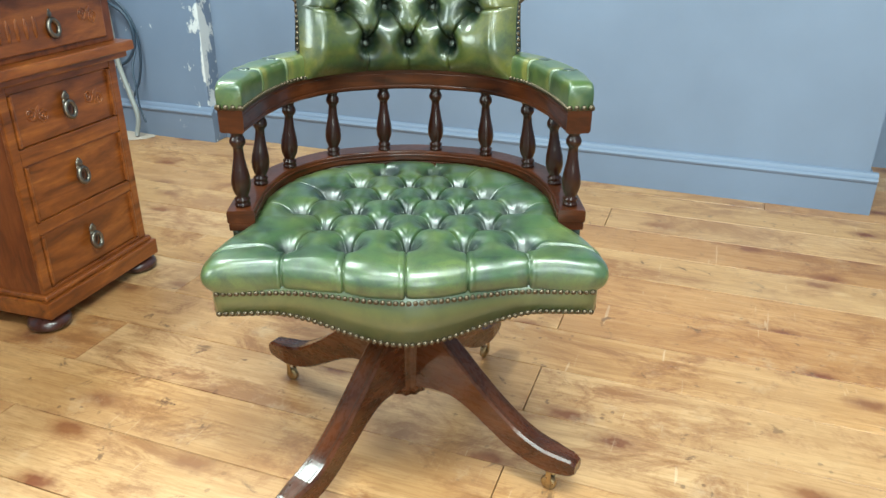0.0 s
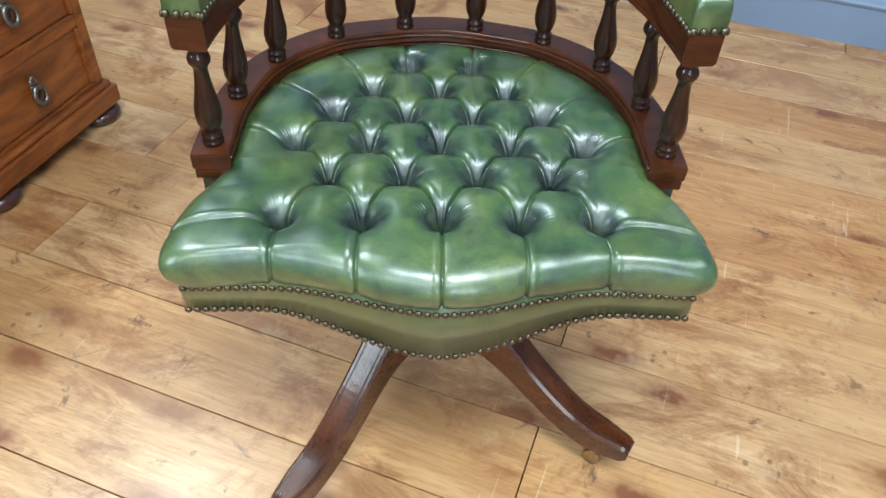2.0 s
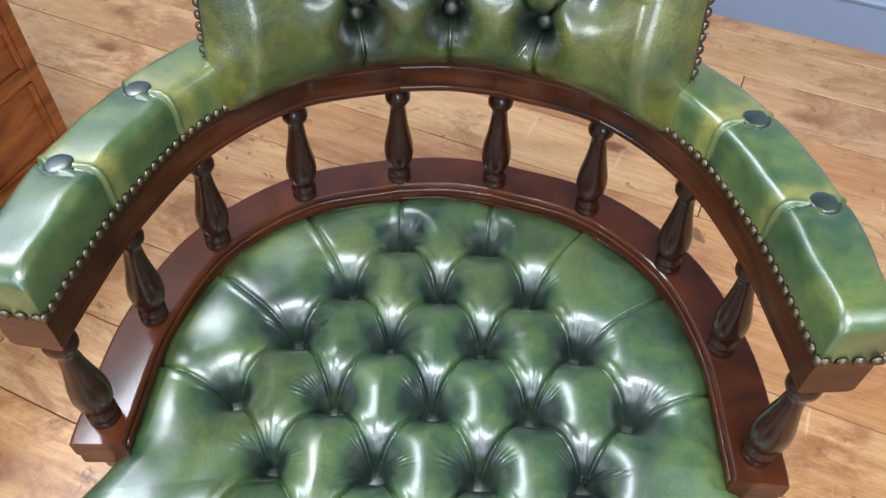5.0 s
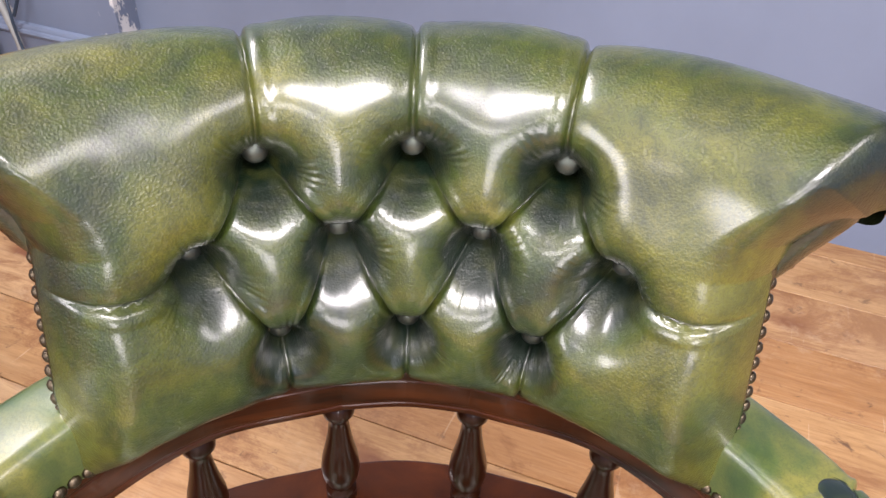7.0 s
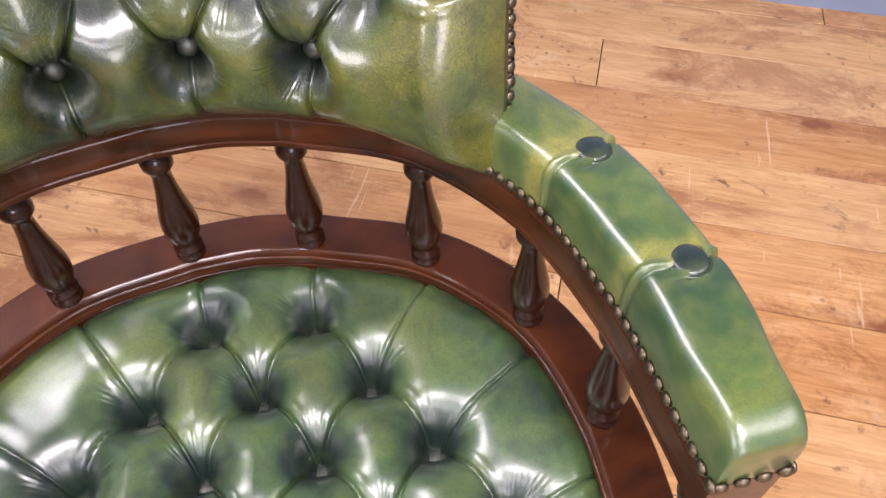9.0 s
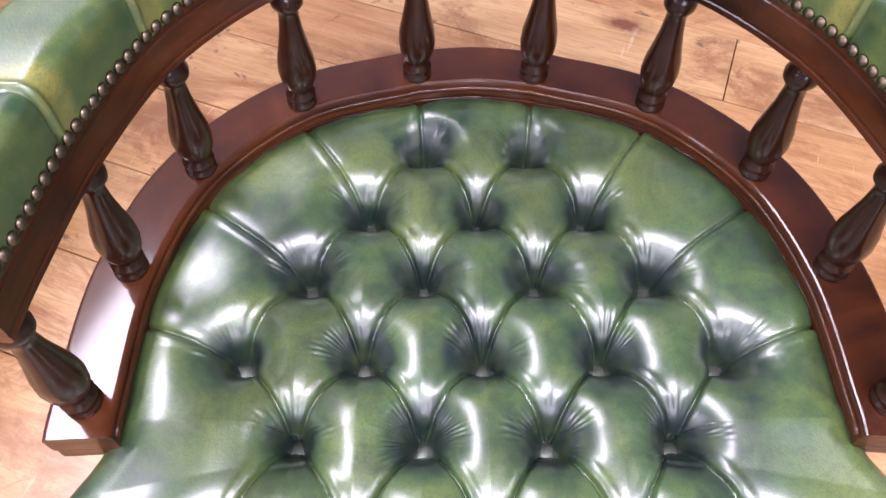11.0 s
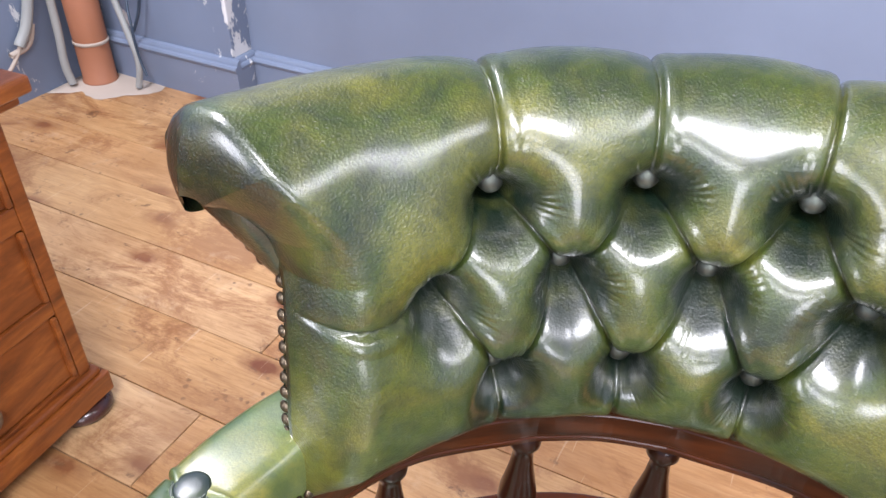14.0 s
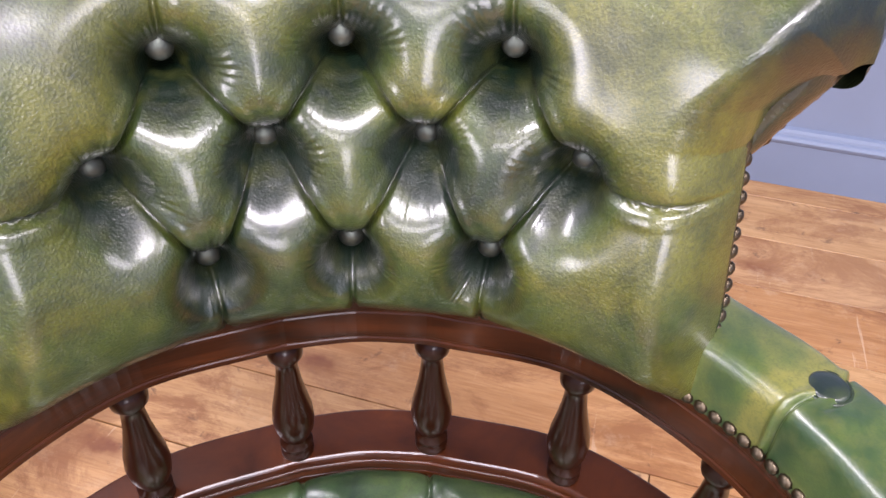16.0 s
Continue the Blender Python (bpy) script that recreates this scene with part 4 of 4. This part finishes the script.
# overhanging moulding, frieze drawer and top
part("waist_moulding", box_bm(-DEPTH - 0.03, -0.934, 0.588, 0.036, W + 0.036, 0.612, 0.006, 3), DESK_WOOD, desk)
part("waist_moulding", box_bm(-DEPTH - 0.018, -0.920, 0.572, 0.022, W + 0.022, 0.588, 0.005, 3), DESK_WOOD, desk)
part("frieze", box_bm(-DEPTH - 0.01, -0.912, 0.612, 0.0, W + 0.012, 0.755, 0.003), DESK_DARK, desk)
drawer = part("drawer", box_bm(-0.005, -0.150, 0.626, 0.006, W - 0.018, 0.742, 0.003), DESK_WOOD, desk, "carved frieze drawer front with flutes")
ring_handle(drawer, W / 2 - 0.003, 0.677)
carve_rosette(drawer, W * 0.80, 0.682, 0.006)
for k in range(5):
    bm = bmesh.new()
    q = bmesh.ops.create_uvsphere(bm, u_segments=10, v_segments=6, radius=1)["verts"]
    bmesh.ops.scale(bm, vec=(0.004, 0.006, 0.024), verts=q)
    bmesh.ops.translate(bm, vec=(0.006, 0.035 + 0.024 * k, 0.676), verts=q)
    part("flute", bm, DESK_WOOD, drawer, smooth=True)
part("pedestal", box_bm(-DEPTH, -0.900, 0.004, -0.012, -0.560, 0.571, 0.004), DESK_DARK, desk, "plain side of the second pedestal")
part("desktop", box_bm(-DEPTH - 0.04, -0.945, 0.755, 0.045, W + 0.045, 0.785, 0.008, 3), DESK_WOOD, desk)
fv, ff = lathe(((0.024, 0.0), (0.037, 0.0015), (0.046, 0.007), (0.049, 0.015), (0.047, 0.023), (0.040, 0.029), (0.030, 0.032), (0.028, 0.034), (0.030, 0.037)), 28)
foot = None
for x, y in ((-0.022, 0.016), (-0.022, W - 0.022), (-DEPTH + 0.03, 0.016), (-DEPTH + 0.03, W - 0.022)):
    foot = mesh_object("bun_foot", fv, ff, FOOT_WOOD, desk, "dark turned bun foot", m=pose(x, y, 0)) if foot is None else shared(foot, pose(x, y, 0))

# ---- the room ----
LEFT, RIGHT, FRONT_Y, WALL_Y, PIER_Y, PIER_X, CORNER_X, HIGH = -2.07, 3.2, -3.4, 1.572, 1.486, -1.507, 0.972, 2.75


def structure(name, bm, mat, label, category):
    ob = part(name, bm, mat, None, m=ROOM)
    return tagged(ob, label, category, kind="structure")


structure("wall_north", box_bm(PIER_X, WALL_Y, 0, CORNER_X, WALL_Y + 0.549, HIGH), WALL, "plain blue-grey painted wall behind the chair", "wall")
structure("wall_pier", box_bm(LEFT - 0.2, PIER_Y, 0, PIER_X, WALL_Y + 0.25, HIGH, 0.004), WALL_PIER, "projecting blue wall with flaking white plaster", "wall")
structure("wall_recess", box_bm(CORNER_X - 0.200, WALL_Y + 0.55, 0, RIGHT + 0.2, WALL_Y + 0.75, HIGH), WALL, "recessed blue-grey wall", "wall")
structure("wall_east", box_bm(RIGHT, FRONT_Y, 0, RIGHT + 0.2, WALL_Y + 0.549, HIGH), WALL, "blue-grey painted side wall", "wall")


def window_wall(name, m, x0, x1, hole, label):
    """A wall along local x that faces local +y, with an opening (x0, x1, z0, z1) through it."""
    a, b, c, d = hole
    bm = bmesh.new()
    for p, q, r, t in ((x0, 0, a, HIGH), (b, 0, x1, HIGH), (a, 0, b, c), (a, d, b, HIGH)):
        cube = bmesh.ops.create_cube(bm, size=1)["verts"]
        bmesh.ops.scale(bm, vec=(r - p, 0.199, t - q), verts=cube)
        bmesh.ops.translate(bm, vec=((p + r) / 2, -0.1, (q + t) / 2), verts=cube)
    return tagged(part(name, bm, WALL_OLD if "west" in name else WALL, None, m=ROOM @ m), label, "wall", kind="structure")


SOUTH, SOUTH_HOLE = pose(0, FRONT_Y - 0.001, 0), (1.15, 2.75, 0.85, 2.25)
WEST, WEST_HOLE = pose(LEFT, 0, 0, 0, 0, -90), (1.75, 3.05, 1.05, 2.35)
window_wall("wall_south", SOUTH, LEFT - 0.2, RIGHT + 0.2, SOUTH_HOLE, "blue-grey painted end wall with a window")
window_wall("wall_west", WEST, -PIER_Y + 0.001, -FRONT_Y, WEST_HOLE, "blue wall with peeling paint beside the desk")
structure("ceiling", box_bm(LEFT - 0.2, FRONT_Y - 0.2, HIGH + 0.002, RIGHT + 0.2, WALL_Y + 0.76, HIGH + 0.15), CEILING, "plain grey ceiling", "ceiling")


def skirting(name, p0, p1, out, mat=None):
    """A moulded skirting board from p0 to p1, facing out, in the room's frame."""
    p0, p1, out = Vector((*p0, 0)), Vector((*p1, 0)), Vector((*out, 0))
    prof = ((0.0, 0.0), (0.020, 0.0), (0.020, 0.108), (0.024, 0.112), (0.026, 0.119), (0.022, 0.125), (0.016, 0.128), (0.014, 0.134), (0.010, 0.140), (0.0, 0.143))
    v, f = sweep([(p, out, Vector((0, 0, 1))) for p in (p0, p1)], prof)
    ob = mesh_object(name, v, f, mat or SKIRT, None, smooth=False, m=ROOM)
    bmm = bmesh.new()
    bmm.from_mesh(ob.data)
    bmesh.ops.recalc_face_normals(bmm, faces=bmm.faces)
    bmm.to_mesh(ob.data)
    bmm.free()
    return tagged(ob, "blue painted moulded skirting board", "skirting", kind="structure")


skirting("baseboard", (PIER_X + 0.021, WALL_Y), (CORNER_X + 0.026, WALL_Y), (0, -1))
skirting("baseboard", (LEFT, PIER_Y), (PIER_X + 0.026, PIER_Y), (0, -1), SKIRT_OLD)
skirting("baseboard", (PIER_X, PIER_Y), (PIER_X, WALL_Y), (1, 0), SKIRT_OLD)
skirting("baseboard", (CORNER_X, WALL_Y), (CORNER_X, WALL_Y + 0.55), (1, 0))

# pipe and cables in the corner
pipe = empty("drain_pipe", ROOM @ pose(-1.995, 1.405, 0), "terracotta drain pipe standing in the corner", "pipe")
v, f = lathe(((0.050, 0.0), (0.054, 0.004), (0.054, 0.012), (0.051, 0.016), (0.051, 0.128), (0.051, 0.95)), 28)
mesh_object("pipe_body", v, f, TERRACOTTA, pipe)
v, f = lathe(((0.0505, 0.128), (0.0535, 0.130), (0.0540, 0.134), (0.0535, 0.138), (0.0505, 0.140)), 28)
mesh_object("collar", v, f, DUST, pipe, "pale cord tied round the pipe")


def cable(name, pts, r, mat, label):
    cu = bpy.data.curves.new(name, "CURVE")
    cu.dimensions, cu.bevel_depth, cu.bevel_resolution, cu.resolution_u = "3D", r, 3, 8
    sp = cu.splines.new("BEZIER")
    sp.bezier_points.add(len(pts) - 1)
    for b, p in zip(sp.bezier_points, pts):
        b.co = p
        b.handle_left_type = b.handle_right_type = "AUTO"
    cu.materials.append(mat)
    ob = new(name, cu)
    ob.matrix_basis = ROOM
    return tagged(ob, label, "cable")


cable("cable", [(-1.925, 1.405, 0.92), (-1.910, 1.440, 0.502), (-1.904, 1.440, 0.360), (-1.896, 1.440, 0.291), (-1.855, 1.430, 0.175), (-1.826, 1.420, 0.087), (-1.837, 1.410, 0.010)], 0.010, CABLE_GREY, "pale grey cable hanging beside the pipe")
cable("cable", [(-1.960, 1.466, 0.56), (-1.895, 1.450, 0.54), (-1.829, 1.450, 0.495), (-1.807, 1.450, 0.407), (-1.840, 1.450, 0.332), (-1.921, 1.455, 0.284)], 0.007, CABLE_BLUE, "looped dark blue cable on the wall")
cable("cable", [(-1.960, 1.475, 0.60), (-1.879, 1.466, 0.548), (-1.815, 1.462, 0.478), (-1.797, 1.462, 0.362), (-1.821, 1.462, 0.245), (-1.856, 1.455, 0.170)], 0.005, CABLE_BLUE, "thin dark cable loop on the wall")
cable("cable", [(-2.030, 1.380, 0.90), (-2.032, 1.340, 0.55), (-2.034, 1.335, 0.265), (-2.034, 1.330, 0.167), (-2.034, 1.322, 0.063), (-2.026, 1.325, 0.014)], 0.013, CABLE_GREY, "thick pale cable strapped against the pipe")
cable("cable", [(-2.050, 1.300, 0.70), (-2.050, 1.285, 0.33), (-2.048, 1.245, 0.22), (-2.050, 1.205, 0.17)], 0.016, CABLE_GREY, "thick grey lagged cable on the wall")
cable("cable", [(-2.050, 1.220, 0.185), (-2.052, 1.175, 0.13), (-2.054, 1.145, 0.105)], 0.006, DUST, "frayed pale cable end")
cable("cable", [(-2.048, 1.265, 0.22), (-2.052, 1.235, 0.165), (-2.056, 1.175, 0.15)], 0.009, DUST, "frayed pale cable end")
cable("cable", [(-1.800, 1.440, 0.360), (-1.791, 1.400, 0.305), (-1.764, 1.370, 0.229), (-1.753, 1.365, 0.130), (-1.729, 1.355, 0.091)], 0.004, CABLE_BLUE, "thin dark wire beside the pipe")
# dust round the pipe
rng = random.Random(5)
v = [(0, 0, 0.006)]
for ring, z in ((0.5, 0.005), (0.8, 0.0025), (1.0, 0.0006)):
    for k in range(40):
        a = 2 * math.pi * k / 40
        r = ring * (0.150 + 0.05 * math.cos(2 * a - 0.6) + 0.018 * math.sin(5 * a) + rng.uniform(-0.006, 0.006))
        v.append((min(max(r * math.cos(a), -0.083), 0.3), min(r * math.sin(a), 0.080), z))
f = [(0, 1 + k, 1 + (k + 1) % 40) for k in range(40)]
for ring in range(2):
    for k in range(40):
        a, b = 1 + ring * 40 + k, 1 + ring * 40 + (k + 1) % 40
        f.append((a, a + 40, b + 40, b))
dust = mesh_object("plaster_dust", v, f, DUST, None, m=ROOM @ pose(-1.985, 1.400, 0.0002))
tagged(dust, "pale plaster dust heaped round the foot of the pipe", "dust")

# lamps
for lx, ly, lw, ld, power in ((0.60, -0.95, 1.5, 0.50, 70), (2.10, 0.00, 0.60, 1.6, 27), (0.20, -2.60, 2.2, 0.7, 44), (-1.50, 0.28, 0.36, 1.2, 47)):
    lamp = empty("ceiling_light", ROOM @ pose(lx, ly, HIGH), "white rectangular ceiling light panel", "ceiling light", "ceiling lights")
    part("housing", box_bm(-lw / 2 - 0.03, -ld / 2 - 0.03, -0.045, lw / 2 + 0.03, ld / 2 + 0.03, 0.0, 0.004), CEILING, lamp)
    area_lamp("light_panel", ROOM @ pose(lx, ly, HIGH - 0.05), lw, ld, power, (1.0, 0.98, 0.95))

# the windows behind the camera let the daylight in


def build_window(name, m, hole, power, label):
    a, b, c, d = hole
    win = empty(name, ROOM @ m, label, "window", kind="structure")
    mid = (a + b) / 2
    for x in (a + 0.002, mid - 0.025, b - 0.052):
        part("window_frame", box_bm(x, -0.13, c + 0.002, x + 0.050, -0.07, d - 0.002, 0.004), WINDOW_PAINT, win)
    for p, q in ((a + 0.053, mid - 0.026), (mid + 0.026, b - 0.053)):
        for z in (c + 0.002, d - 0.052):
            part("window_frame", box_bm(p, -0.13, z, q, -0.07, z + 0.050, 0.004), WINDOW_PAINT, win)
        part("pane", box_bm(p + 0.001, -0.104, c + 0.053, q - 0.001, -0.100, d - 0.053), GLASS, win)
    part("window_sill", box_bm(a - 0.04, 0.002, c - 0.030, b + 0.04, 0.060, c - 0.002, 0.005), WINDOW_PAINT, win)
    area_lamp("daylight", ROOM @ m @ pose(mid, 0.004, (c + d) / 2, 90, 0, 0), b - a, d - c, power, (1.0, 0.985, 0.97))


build_window("window_1", SOUTH, SOUTH_HOLE, 46, "white painted window in the end wall")
build_window("window_2", WEST, WEST_HOLE, 50, "white painted window in the side wall")

# ---- floorboards ----
ground = part("floor", box_bm(LEFT - 0.2, FRONT_Y - 0.2, -0.06, RIGHT + 0.2, WALL_Y + 0.8, -0.022), DARK, None, m=ROOM)
tagged(ground, "worn pine floorboards with knots and stains", "floor", kind="structure")
PITCH, GAP = 0.168, 0.0018
rng = random.Random(11)


def plank(x0, x1, y0, y1):
    c = 0.0007
    v = []
    for z, i in ((-0.0215, 0), (-0.0012, 0), (0.0, c)):
        v += [(x0 + i, y0 + i, z), (x1 - i, y0 + i, z), (x1 - i, y1 - i, z), (x0 + i, y1 - i, z)]
    f = [(8, 9, 10, 11)]
    for k in range(2):
        for j in range(4):
            a, b = k * 4 + j, k * 4 + (j + 1) % 4
            f.append((a, b, b + 4, a + 4))
    cx, cy = (x0 + x1) / 2, (y0 + y1) / 2
    v = [(x - cx, y - cy, z) for x, y, z in v]
    ob = mesh_object("floorboard", v, f, FLOOR, ground, smooth=False, m=pose(cx, cy, -0.0004 * rng.random()))
    return ob


k0 = -26
for k in range(k0, 15):
    y0 = -0.024 + PITCH * k
    y1 = y0 + PITCH - GAP
    if y0 < FRONT_Y or y0 > WALL_Y + 0.55:
        continue
    # the ends of the boards meet in alternate rows
    if k == 9:
        cuts = [-2.27, 0.676]
    elif k % 2:
        cuts = [-2.27, 0.188 + rng.uniform(-0.006, 0.006)]
    else:
        cuts = [-2.27, -0.788 + rng.uniform(-0.006, 0.006), 1.10 + rng.uniform(-0.1, 0.3)]
    cuts += [cuts[-1] + rng.uniform(1.1, 1.6), 3.35]
    for a, b in zip(cuts, cuts[1:]):
        if b - a > 0.05:
            plank(a, b - GAP, y0, y1)
